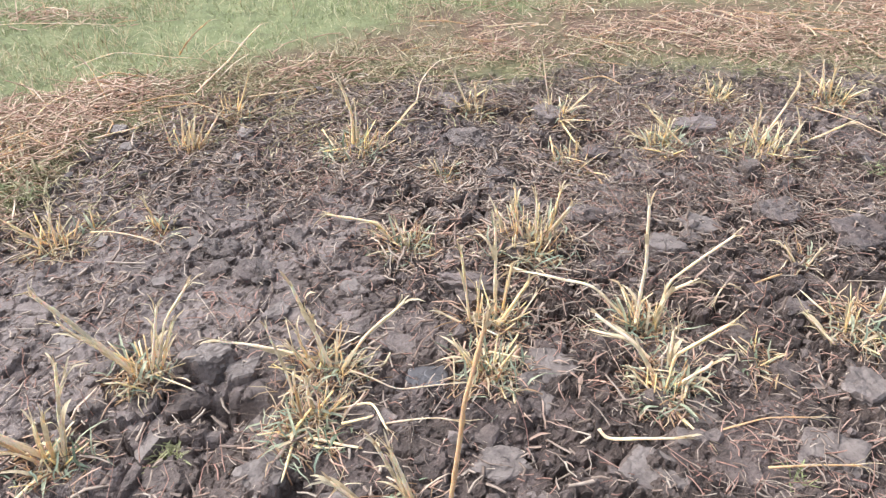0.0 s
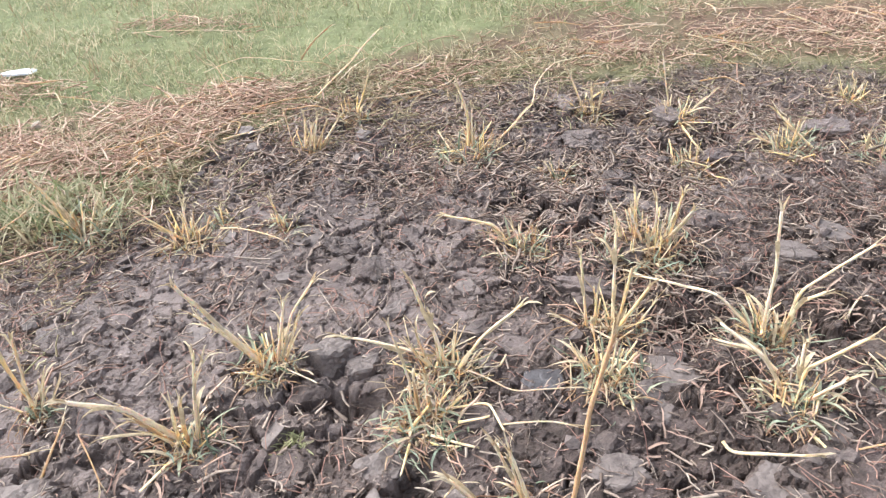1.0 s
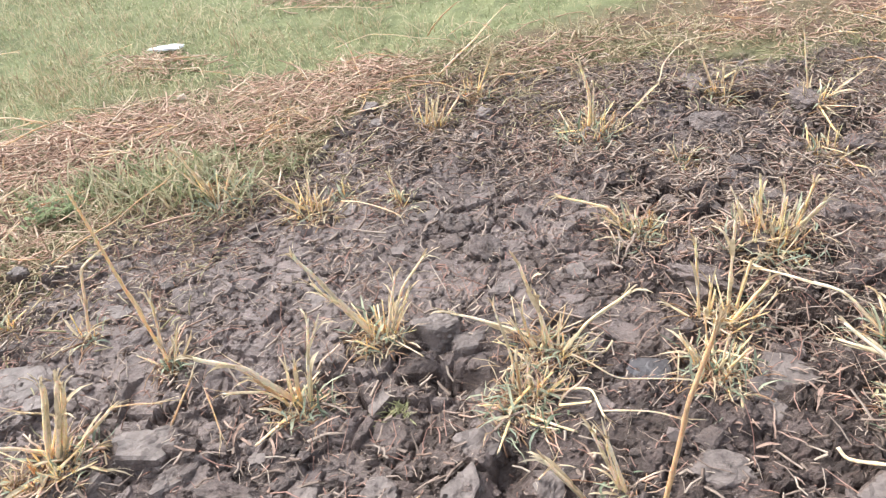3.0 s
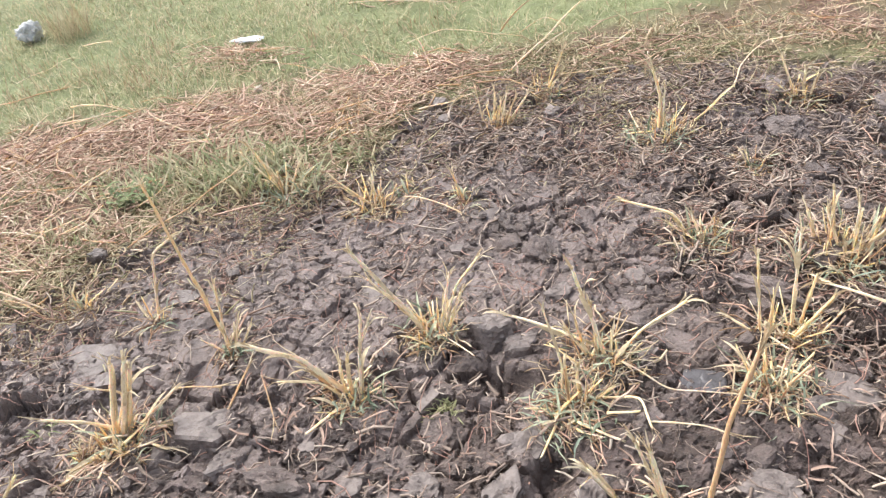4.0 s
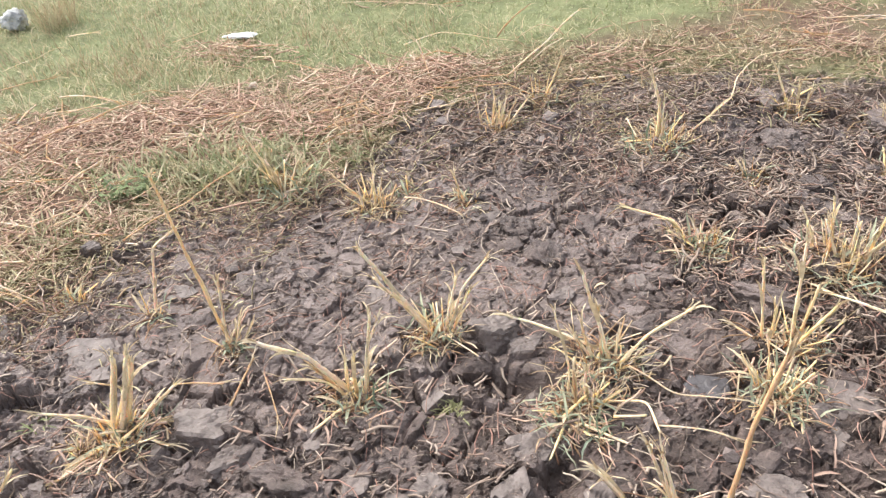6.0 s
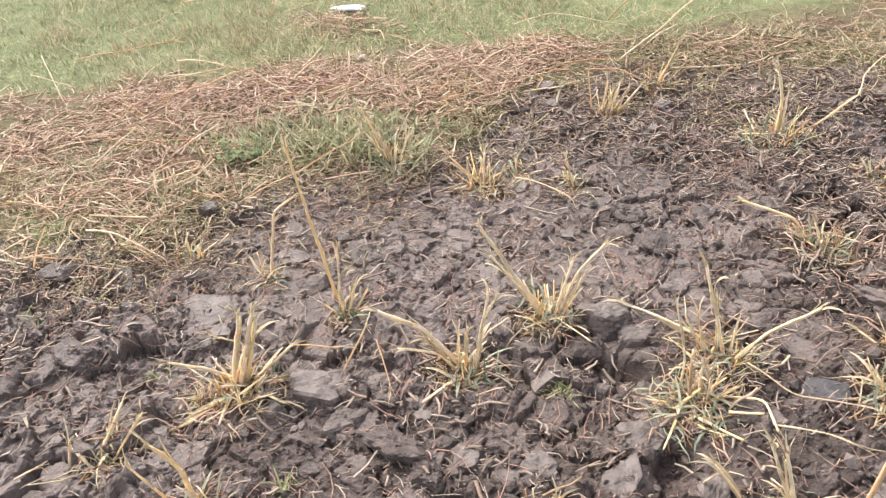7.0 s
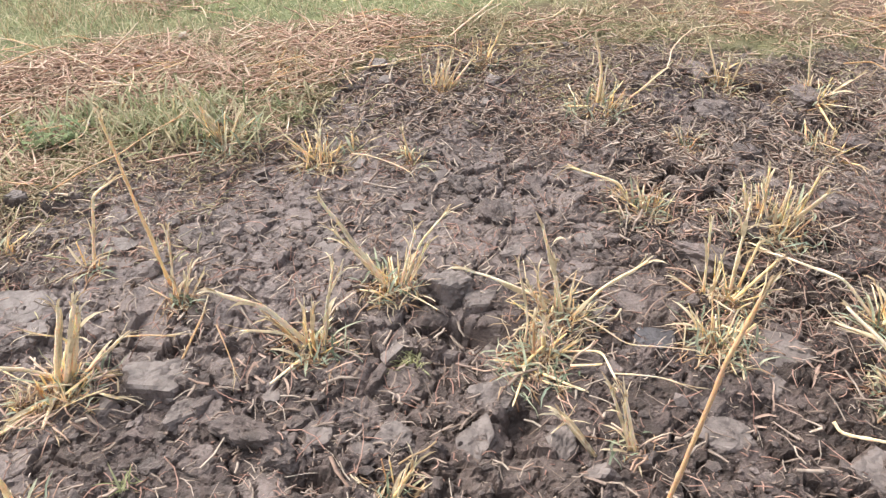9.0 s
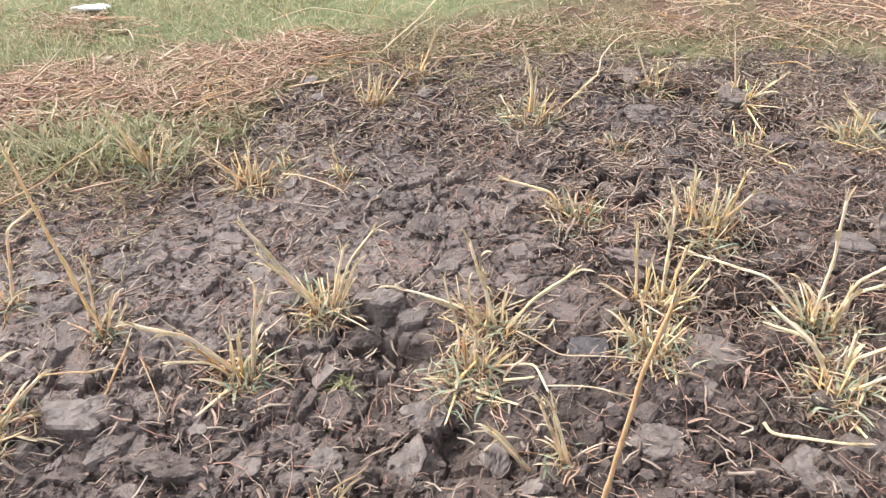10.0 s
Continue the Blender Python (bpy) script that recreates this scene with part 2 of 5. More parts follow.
def clod_field(x, y, size, k, tall, tilt, gap, depth):
    """Broken slabs: every cell a tipped plate of its own height, with a crack round it."""
    u = x / size + 0.34 * fractal(x / size * 0.9, y / size * 0.9, k + 50, 3)
    v = y / size + 0.34 * fractal(x / size * 0.9 + 31, y / size * 0.9 + 17, k + 60, 3)
    cu, cv = np.floor(u), np.floor(v)
    f1 = np.full(u.shape, 9.0)
    f2 = np.full(u.shape, 9.0)
    h = np.zeros(u.shape)
    tone = np.zeros(u.shape)
    for i in (-1, 0, 1):
        for j in (-1, 0, 1):
            a, b = cu + i, cv + j
            dx, dy = a + hashed(a, b, k) - u, b + hashed(a, b, k + 1) - v
            d = np.sqrt(dx * dx + dy * dy)
            hh = (hashed(a, b, k + 2) - 0.5) * tall - dx * size * (hashed(a, b, k + 3) - 0.5) * tilt - dy * size * (hashed(a, b, k + 4) - 0.45) * tilt
            near = d < f1
            f2 = np.where(near, f1, np.minimum(f2, d))
            h = np.where(near, hh, h)
            tone = np.where(near, hashed(a, b, k + 7), tone)
            f1 = np.where(near, d, f1)
    # tone fades to zero towards the crack, so crevice shade enters the colour
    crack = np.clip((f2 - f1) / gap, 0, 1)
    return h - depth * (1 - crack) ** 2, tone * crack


EDGE_X = [-9, -2.9, -2.35, -2.13, -2.0, -1.72, -1.54, -1.46, -1.42, -1.36, -1.12, -0.6, 0.0, 1.1, 2.2, 6]
EDGE_Y = [0.75, 1.05, 1.24, 1.65, 1.90, 2.04, 2.2, 2.42, 2.75, 2.98, 3.2, 3.34, 3.42, 3.46, 3.6, 4.0]
BELT_X = [-9, -3.9, -3.4, -2.9, -2.45, -1.95, -1.6, -1.1, -0.8, -0.55, -0.15, 0.6, 2.6, 6]
BELT_Y = [1.3, 2.0, 2.4, 2.68, 2.98, 3.14, 3.34, 3.46, 3.66, 3.98, 4.24, 4.42, 4.75, 5.1]


def edge(x):
    return np.interp(x, EDGE_X, EDGE_Y)


def belt(x):
    return np.interp(x, BELT_X, BELT_Y)


def past_edge(x, y):
    """How far beyond the turned soil a place lies, in metres, with a ragged line."""
    return (y - edge(x)) * 0.75 + 0.2 * fractal(x * 3.1, y * 3.1, 400, 4)


HOLES = [(-0.54, 1.37, 0.13, 0.055, 0.085), (-0.04, 1.49, 0.07, 0.04, 0.03), (-0.78, 0.80, 0.06, 0.03, 0.05), (0.36, 1.72, 0.12, 0.09, 0.05), (-0.35, 1.07, 0.05, 0.11, 0.045), (0.22, 1.28, 0.14, 0.06, 0.04), (-1.62, 0.74, 0.12, 0.05, 0.04), (0.55, 2.55, 0.10, 0.05, 0.04)]


def near_field(x, y):
    """1 over the plot that the clods fill, fading to plain ground beyond it."""
    out = np.maximum(np.maximum(-2.75 - x, x - 1.95), np.maximum(0.4 - y, y - 4.2))
    return np.clip(1 - out / 0.5, 0, 1)


def soil_fields(x, y):
    """Turned clay at three sizes: spits, broken plates and crumbs; and each plate's random tone, sunk to dark in its
    cracks.
    """
    big, t1 = clod_field(x, y, 0.21, 10, 0.050, 0.34, 0.06, 0.034)
    mid, t2 = clod_field(x, y, 0.092, 30, 0.034, 0.60, 0.06, 0.020)
    small, t3 = clod_field(x, y, 0.034, 70, 0.020, 1.0, 0.10, 0.010)
    return big, mid, small, t1, t2, t3


def height(x, y):
    x, y = np.asarray(x, float), np.asarray(y, float)
    soil = np.clip(0.5 - past_edge(x, y) / 0.30, 0, 1)
    big, mid, small, t1, t2, _ = soil_fields(x, y)
    rough = np.clip(0.70 + 1.2 * fractal(x * 2.2, y * 2.2, 90, 2), 0.35, 1.1)
    crumbly = np.clip(1.45 - 1.3 * t2, 0.25, 1.0) * np.clip(0.75 + 2.0 * fractal(x * 4, y * 4, 95, 2), 0.2, 1.0)
    h = 0.02 * fractal(x * 1.6, y * 1.6, 5, 3) + rough * (big + mid) * 0.9 + crumbly * (small + 0.018 * fractal(x * 38, y * 38, 120, 3))
    crust = np.exp(-(((x + 1.30) / 0.90) ** 2 + ((y - 1.78) / 0.55) ** 2))
    h = h * (1 - 0.68 * crust)
    fade = near_field(x, y)
    h = h * fade + (1 - fade) * 0.03 * fractal(x * 0.8, y * 0.8, 7, 2)
    turf = 0.03 + 0.025 * fractal(x * 1.2, y * 1.2, 140, 3) + 0.012 * fractal(x * 14, y * 14, 150, 2)
    z = h * soil + turf * (1 - soil)
    for hx, hy, rx, ry, d in HOLES:
        z = z - d * np.exp(-(((x - hx) / rx) ** 2 + ((y - hy) / ry) ** 2) ** 2)
    return z


def tone_with_crack_shade(x, y):
    """Random tone of each plate, with the shade of the cracks painted in as low values; paler to the west, darker to
    the east.
    """
    _, _, _, t1, t2, t3 = soil_fields(x, y)
    f = near_field(x, y)
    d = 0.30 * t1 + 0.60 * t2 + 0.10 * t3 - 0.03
    d = d - 0.30 * np.clip((x + 0.5) / 0.8, 0, 1) * np.clip((2.6 - y) / 0.6, 0, 1) + 0.42 * np.exp(-(((x + 1.30) / 0.90) ** 2 + ((y - 1.80) / 0.75) ** 2)) + 0.30 * np.clip((-1.1 - x) / 0.5, 0, 1) + 0.16 * np.clip((y - 2.0) / 0.6, 0, 1)
    return d * f + 0.30 * (1 - f)


def height_table():
    xs, ys = np.arange(-5.6, 3.6, 0.01), np.arange(0.2, 5.4, 0.01)
    return height(*np.meshgrid(xs, ys))


TABLE = height_table()


def low(x, y):
    """The ground's height at one place, read between the table's points."""
    u, v = (x + 5.6) / 0.01, (y - 0.2) / 0.01
    i, j = int(u), int(v)
    if i < 0 or j < 0 or i > TABLE.shape[1] - 2 or j > TABLE.shape[0] - 2:
        return float(height(np.array([x]), np.array([y]))[0])
    a, b = u - i, v - j
    return float((TABLE[j, i] * (1 - a) + TABLE[j, i + 1] * a) * (1 - b) + (TABLE[j + 1, i] * (1 - a) + TABLE[j + 1, i + 1] * a) * b)


# ---- mesh helpers ----
def link_mesh(name, verts, faces, mat, parent=None, label="", smooth=True):
    me = bpy.data.meshes.new(name)
    me.from_pydata(verts, [], faces)
    me.materials.append(mat)
    me.polygons.foreach_set("use_smooth", [smooth] * len(me.polygons))
    ob = new(name, me)
    if parent:
        ob.parent = parent
    if label:
        ob["label"] = label
    return ob


def tube(points, radii, sides=7, ragged=0.0, rng=None, flat=1.0):
    """A tube along the points, closed at both ends; the far end may be torn, the section pressed flat."""
    verts, faces = [], []
    n = len(points)
    side = None
    for i, p in enumerate(points):
        d = (points[min(i + 1, n - 1)] - points[max(i - 1, 0)]).normalized()
        if side is None:
            side = d.cross(Vector((0.3, 0.2, 1) if abs(d.z) < 0.9 else (1, 0, 0))).normalized()
        side = (side - d * side.dot(d)).normalized()
        other = d.cross(side)
        for k in range(sides):
            a = 2 * math.pi * k / sides
            q = p + (side * math.cos(a) + other * (flat * math.sin(a))) * radii[i]
            if i == n - 1 and ragged:
                q = q + d * rng.uniform(-1, 1) * ragged
            verts.append(q)
    for i in range(n - 1):
        for k in range(sides):
            k2 = (k + 1) % sides
            faces.append((i * sides + k, i * sides + k2, (i + 1) * sides + k2, (i + 1) * sides + k))
    faces.append(tuple(range(sides - 1, -1, -1)))
    faces.append(tuple(range((n - 1) * sides, n * sides)))
    return verts, faces


def strip(points, width, side, fold=0.25):
    """A leaf blade: a folded strip that tapers to its tip."""
    verts, faces = [], []
    n = len(points)
    for i, p in enumerate(points):
        s = i / (n - 1)
        w = width * (0.55 + 1.2 * s) * (1 - s) ** 0.7 * 1.25 if i < n - 1 else width * 0.06
        up = Vector((0, 0, 1)) * w * fold
        verts += [p - side * w * 0.5 + up, p, p + side * w * 0.5 + up]
    for i in range(n - 1):
        a, b = 3 * i, 3 * i + 3
        faces += [(a, a + 1, b + 1, b), (a + 1, a + 2, b + 2, b + 1)]
    return verts, faces


def merge(pieces):
    verts, faces = [], []
    for v, f in pieces:
        o = len(verts)
        verts += v
        faces += [tuple(i + o for i in q) for q in f]
    return verts, faces


def arc(start, turn, rise, length, droop, n, wob=0.0, rng=None):
    """Points of a blade that leaves start at that turn and rise (degrees) and droops by its end."""
    p, out = Vector(start), [Vector(start)]
    for i in range(n):
        e = radians(rise - droop * (i + 0.5) / n)
        t = radians(turn)
        if wob:
            t += rng.uniform(-wob, wob)
        p = p + Vector((math.cos(t) * math.cos(e), math.sin(t) * math.cos(e), math.sin(e))) * (length / n)
        out.append(p.copy())
    return out


def fast_mesh(name, verts, quads, mat):
    """One mesh from arrays of corners and four-cornered faces."""
    me = bpy.data.meshes.new(name)
    me.vertices.add(len(verts))
    me.vertices.foreach_set("co", verts.astype(np.float32).ravel())
    me.loops.add(quads.size)
    me.loops.foreach_set("vertex_index", quads.astype(np.int32).ravel())
    me.polygons.add(len(quads))
    me.polygons.foreach_set("loop_start", np.arange(0, quads.size, quads.shape[1], dtype=np.int32))
    me.polygons.foreach_set("loop_total", np.full(len(quads), quads.shape[1], dtype=np.int32))
    me.update(calc_edges=True)
    me.validate()
    me.polygons.foreach_set("use_smooth", np.ones(len(me.polygons), dtype=bool))
    me.materials.append(mat)
    return new(name, me)


def strands(name, start, turn, rise, length, curl, bend, radius, mat, flat=0.0, steps=3):
    """Many straws or blades as one mesh: arrays of place, turn, rise, length, sideways curl, droop and radius.
    flat 0: three-sided straws; flat 1: thin tapering blades."""
    n = len(turn)
    pts = [start]
    for i in range(steps):
        s = (i + 0.5) / steps
        t, e = turn + curl * s, rise - bend * s
        pts.append(pts[-1] + np.stack([np.cos(t) * np.cos(e), np.sin(t) * np.cos(e), np.sin(e)], 1) * (length / steps)[:, None])
    rings = []
    sides = 2 if flat else 3
    for i, p in enumerate(pts):
        s = i / steps
        t, e = turn + curl * s, rise - bend * s
        side = np.stack([-np.sin(t), np.cos(t), np.zeros(n)], 1)
        up = np.stack([-np.cos(t) * np.sin(e), -np.sin(t) * np.sin(e), np.cos(e)], 1)
        if flat:
            w = (radius * (1.0 - 0.9 * s ** 1.5))[:, None]
            rings += [p - side * w, p + side * w]
        else:
            w = (radius * (1.0 - 0.35 * s))[:, None]
            for k in range(3):
                a = 2 * math.pi * k / 3 + 0.5
                rings.append(p + (side * math.cos(a) + up * math.sin(a)) * w)
    verts = np.stack(rings, 1).reshape(-1, 3)
    per = sides * (steps + 1)
    q = []
    for i in range(steps):
        if flat:
            q.append((2 * i, 2 * i + 1, 2 * i + 3, 2 * i + 2))
        else:
            for k in range(3):
                k2 = (k + 1) % 3
                q.append((3 * i + k, 3 * i + k2, 3 * i + 3 + k2, 3 * i + 3 + k))
    quads = (np.arange(n)[:, None, None] * per + np.array(q)[None]).reshape(-1, 4)
    return fast_mesh(name, verts, quads, mat)


# ---- ground ----
def steps_of(lo, hi, fine, reach):
    a = list(np.arange(lo, hi + fine / 2, fine))
    out, s = [], fine
    v = hi
    while v < reach:
        s *= 1.14
        v += s
        out.append(v)
    back, s, v = [], fine, lo
    while v > -reach:
        s *= 1.14
        v -= s
        back.append(v)
    return np.array(back[::-1] + a + out)


def build_ground():
    xs, ys = steps_of(-2.6, 1.8, 0.0068, 900), steps_of(0.5, 3.4, 0.0068, 900)
    gx, gy = np.meshgrid(xs, ys)
    z = height(gx, gy)
    far = np.clip((np.hypot(gx, gy - 2) - 6) / 30, 0, 1)
    z = z * (1 - far)
    verts = np.stack([gx, gy, z], -1).reshape(-1, 3)
    nx, ny = len(xs), len(ys)
    i = (np.arange(ny - 1)[:, None] * nx + np.arange(nx - 1)[None]).ravel()
    ob = fast_mesh("ground", verts, np.stack([i, i + 1, i + nx + 1, i + nx], 1), GROUND)
    d = past_edge(gx, gy)
    turf = np.clip(0.5 + d / 0.10 + 0.6 * fractal(gx * 9, gy * 9, 420, 3), 0, 1)
    b = (gy - belt(gx)) + 0.25 * fractal(gx * 2.3, gy * 2.3, 300, 3)
    litter = np.clip(0.5 + d / 0.3, 0, 1) * np.clip(0.5 - b / 0.25, 0, 1) * np.clip(0.75 + 1.2 * fractal(gx * 4, gy * 4, 310, 3), np.where(gx > -0.9, 0.7, 0.15), 1) * np.clip(0.35 + np.maximum((-1.25 - gx) / 0.3, (gy - 3.65 + 0.22 * np.clip((gx + 0.2) / 0.6, 0, 1)) / 0.25), np.where(gx > -0.9, 0.85, 0.6), 1)
    ob.data.polygons.foreach_set("use_smooth", np.zeros(len(ob.data.polygons), dtype=bool))
    for name, field in (("turf", turf), ("litter", litter), ("dry", tone_with_crack_shade(gx, gy))):
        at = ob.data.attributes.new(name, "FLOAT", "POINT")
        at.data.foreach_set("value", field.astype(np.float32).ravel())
    return tagged(ob, "dug-over dark damp mud beside trampled grass", "ground", kind="structure")


build_ground()


# ---- clods of mud ----
def clod_mesh(seed, fine=4, mat=MUD, calm=1.0, block=False, top=None):
    """A broken lump: a ball cut flat by random planes and roughened. block: a spade-cut spit with a flat top and steep
    sides, whose upward faces can take a second, paler material that paints the light on them."""
    rng = random.Random(seed)
    if block:
        turn = rng.uniform(0, 6.283)
        sides = rng.choice((4, 5, 5, 6))
        planes = [Vector((rng.gauss(0, 0.06), rng.gauss(0, 0.06), 1)).normalized()]
        reach = [rng.uniform(0.58, 0.68)]
        for k in range(sides):
            a = turn + (k + rng.uniform(-0.25, 0.25)) * 6.283 / sides
            planes.append(Vector((math.cos(a), math.sin(a), rng.uniform(0.0, 0.35))).normalized())
            reach.append(rng.uniform(0.62, 0.92))
        for _ in range(3):
            planes.append(Vector((rng.gauss(0, 1), rng.gauss(0, 1), 0.9)).normalized())
            reach.append(rng.uniform(0.78, 0.92))
    else:
        planes = [Vector((0, 0, 1)) * 1.0] + [Vector((rng.gauss(0, 1), rng.gauss(0, 1), rng.gauss(0, 0.8))).normalized() for _ in range(13)]
        reach = [rng.uniform(0.55, 0.7)] + [rng.uniform(0.62, 1.0) for _ in range(13)]
    bm = bmesh.new()
    bmesh.ops.create_icosphere(bm, subdivisions=fine, radius=1)
    off = Vector((seed * 7.3, seed * 3.1, 0))
    for v in bm.verts:
        d = v.co.normalized()
        r = 1.15
        for p, q in zip(planes, reach):
            k = p.dot(d)
            if k > 0.05:
                r = min(r, q / k)
        soft = calm * (0.75 if block and r * d.dot(planes[0]) > reach[0] * 0.97 else 1.0)
        r += (0.07 if block else 0.2) * noise.noise(d * 2.2 + off) - soft * (0.22 * abs(noise.noise(d * 4.5 + off)) - 0.08 * noise.noise(d * 11 + off) - 0.05 * noise.noise(d * 25 + off))
        v.co = d * r
    bm.normal_update()
    # faces that look up get the lighter mud, as if lit; sides stay dark
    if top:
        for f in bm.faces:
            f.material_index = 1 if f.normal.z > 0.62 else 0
    me = bpy.data.meshes.new("mud_clod")
    bm.to_mesh(me)
    bm.free()
    me.polygons.foreach_set("use_smooth", [False] * len(me.polygons))
    me.materials.append(mat)
    if top:
        me.materials.append(top)
    return me


CLODS = [clod_mesh(s) for s in range(1, 13)]
SLABS = [clod_mesh(s, 4, MUD, 0.45, True, LIT_TOP_MUD) for s in range(41, 47)]
BLOCKS = [clod_mesh(s, 4, MUD, 0.6, True, LIT_TOP_MUD) for s in range(61, 66)]
WET = [clod_mesh(51, 4, WET_MUD, 0.25, True)]
LUMPS = [clod_mesh(s, 3) for s in range(21, 29)] + [clod_mesh(s, 3, MUD, 0.7, True) for s in range(71, 77)] + [clod_mesh(s, 3, MUD, 0.6, True, LIT_TOP_MUD) for s in range(81, 87)]
SMALL = [clod_mesh(s, 2) for s in range(91, 99)] + [clod_mesh(s, 2, MUD, 0.6, True) for s in range(101, 107)]


def clod(x, y, w, d, h, turn=0, tip=0, lean=0, kind=0, label="lump of damp grey-brown mud lying on the dug soil", sink=0.5, shapes=CLODS):
    ob = new("mud_clod", shapes[kind % len(shapes)])
    ob.matrix_world = pose(x, y, low(x, y) + h * (0.5 - sink), tip, lean, turn) @ Matrix.Diagonal((w / 2, d / 2, h / 2 / 0.75, 1))
    return tagged(ob, label, "mud clod", group="mud clods on the dug soil")


BLOCK = "big square block of mud with a smooth spade-cut top"
SLAB = "flat smooth slab of damp grey mud"
# blocks: place, size, turn, tip, lean, shape
for k, b in enumerate((
        (-1.30, 0.98, 0.27, 0.19, 0.15, 25, -10, 6, 0), (-1.19, 0.91, 0.17, 0.13, 0.12, 70, 4, 12, 1), (-0.66, 1.53, 0.21, 0.13, 0.15, 12, -6, 0, 2),
        (-0.56, 1.51, 0.14, 0.11, 0.12, 40, -4, 8, 3), (-0.64, 0.98, 0.14, 0.12, 0.10, 15, 8, 0, 4), (-0.44, 1.16, 0.17, 0.13, 0.08, 30, 6, 0, 0),
        (-0.44, 1.02, 0.12, 0.18, 0.07, 10, 4, -6, 1), (-0.25, 1.05, 0.10, 0.19, 0.08, -8, 6, 14, 2), (0.29, 1.53, 0.19, 0.17, 0.06, -20, 8, 3, 3),
        (0.14, 1.19, 0.18, 0.12, 0.06, 8, 4, 0, 4), (1.10, 1.42, 0.18, 0.17, 0.12, 50, 0, 0, 0), (-0.50, 1.74, 0.12, 0.10, 0.09, 25, 6, 0, 1))):
    clod(*b[:5], *b[5:], label=BLOCK, shapes=BLOCKS, sink=0.66)
for b in (
        (-1.83, 1.12, 0.25, 0.20, 0.08, 20, 6, 0, 2), (0.48, 1.15, 0.22, 0.17, 0.08, 0, 5, 0, 0), (0.93, 1.20, 0.26, 0.17, 0.08, 12, 5, -4, 1),
        (0.97, 1.44, 0.20, 0.15, 0.08, -15, 3, 4, 2), (-0.90, 2.14, 0.20, 0.16, 0.06, 10, 4, 0, 4), (-1.75, 1.45, 0.17, 0.11, 0.06, 15, 5, 0, 5),
        (-1.10, 1.64, 0.18, 0.18, 0.06, 0, 4, -3, 1), (0.66, 1.36, 0.16, 0.13, 0.06, 70, 4, 0, 1), 
        (1.15, 1.13, 0.18, 0.15, 0.07, 35, 4, 0, 3), (0.72, 2.05, 0.17, 0.13, 0.06, 10, 6, 0, 0),
        (0.86, 2.18, 0.19, 0.14, 0.06, -20, 4, 3, 5), (1.05, 2.02, 0.16, 0.15, 0.07, 30, 4, -3, 2), (-0.30, 1.86, 0.15, 0.12, 0.05, 0, 5, 0, 3),
        (0.22, 2.42, 0.16, 0.12, 0.05, 15, 5, 0, 4)):
    clod(*b, label=SLAB, shapes=SLABS, sink=0.82)
clod(-0.76, 2.08, 0.12, 0.14, 0.09, 60, 12, 0, 11)
clod(-0.60, 1.92, 0.12, 0.17, 0.07, 30, 8, 5, 0)
clod(-1.00, 0.88, 0.20, 0.10, 0.07, 5, -12, 0, 6)
clod(-0.88, 0.84, 0.10, 0.09, 0.07, 40, 0, 9, 7)
clod(0.07, 1.85, 0.26, 0.08, 0.06, -12, 10, 0, 8, "long dark ridge of turned mud")
clod(0.33, 2.36, 0.17, 0.09, 0.06, -25, -8, 0, 9)
clod(0.20, 2.50, 0.15, 0.13, 0.08, 20, 0, 0, 10)
clod(-1.50, 1.55, 0.20, 0.12, 0.06, -10, 5, 3, 3)
clod(-2.20, 1.56, 0.09, 0.07, 0.10, 35, 0, 10, 4, "pale upright clod at the grass edge", shapes=BLOCKS)
clod(0.45, 3.02, 0.16, 0.13, 0.08, 0, 5, 5, 2)
clod(0.62, 2.74, 0.22, 0.15, 0.08, 40, 0, 5, 6)
clod(1.05, 2.90, 0.20, 0.15, 0.09, 10, 7, 0, 0)
clod(0.10, 2.80, 0.18, 0.13, 0.07, -30, 7, 0, 5)
clod(-1.35, 2.85, 0.11, 0.09, 0.08, 10, 7, 0, 8, "pale upright clod at the grass edge", shapes=BLOCKS)
clod(-1.42, 2.68, 0.15, 0.11, 0.06, 50, 7, 0, 9)
clod(1.15, 2.25, 0.20, 0.17, 0.08, 60, 7, 0, 11)
clod(1.40, 2.12, 0.24, 0.19, 0.08, 25, 7, 6, 1)
clod(-2.08, 0.80, 0.18, 0.12, 0.08, 25, 7, 6, 3)
clod(-1.75, 0.98, 0.12, 0.08, 0.06, 75, 7, 6, 7)
clod(-0.045, 1.485, 0.20, 0.14, 0.05, 10, 4, 0, 0, "dark wet smooth slab of mud in a hollow", shapes=WET, sink=0.42)
field_rng = random.Random(11)
for _ in range(300):
    x, y = field_rng.uniform(-2.6, 2.0), field_rng.uniform(0.55, 3.4)
    s = 0.03 + 0.085 * field_rng.random() ** 1.4
    if float(past_edge(np.array([x]), np.array([y]))[0]) < -0.05:
        clod(x, y, s * field_rng.uniform(0.9, 1.7), s, s * field_rng.uniform(0.4, 0.8), field_rng.uniform(0, 360), field_rng.uniform(-18, 18), field_rng.uniform(-18, 18), field_rng.randrange(60), sink=0.68, shapes=LUMPS if s > 0.055 else SMALL)


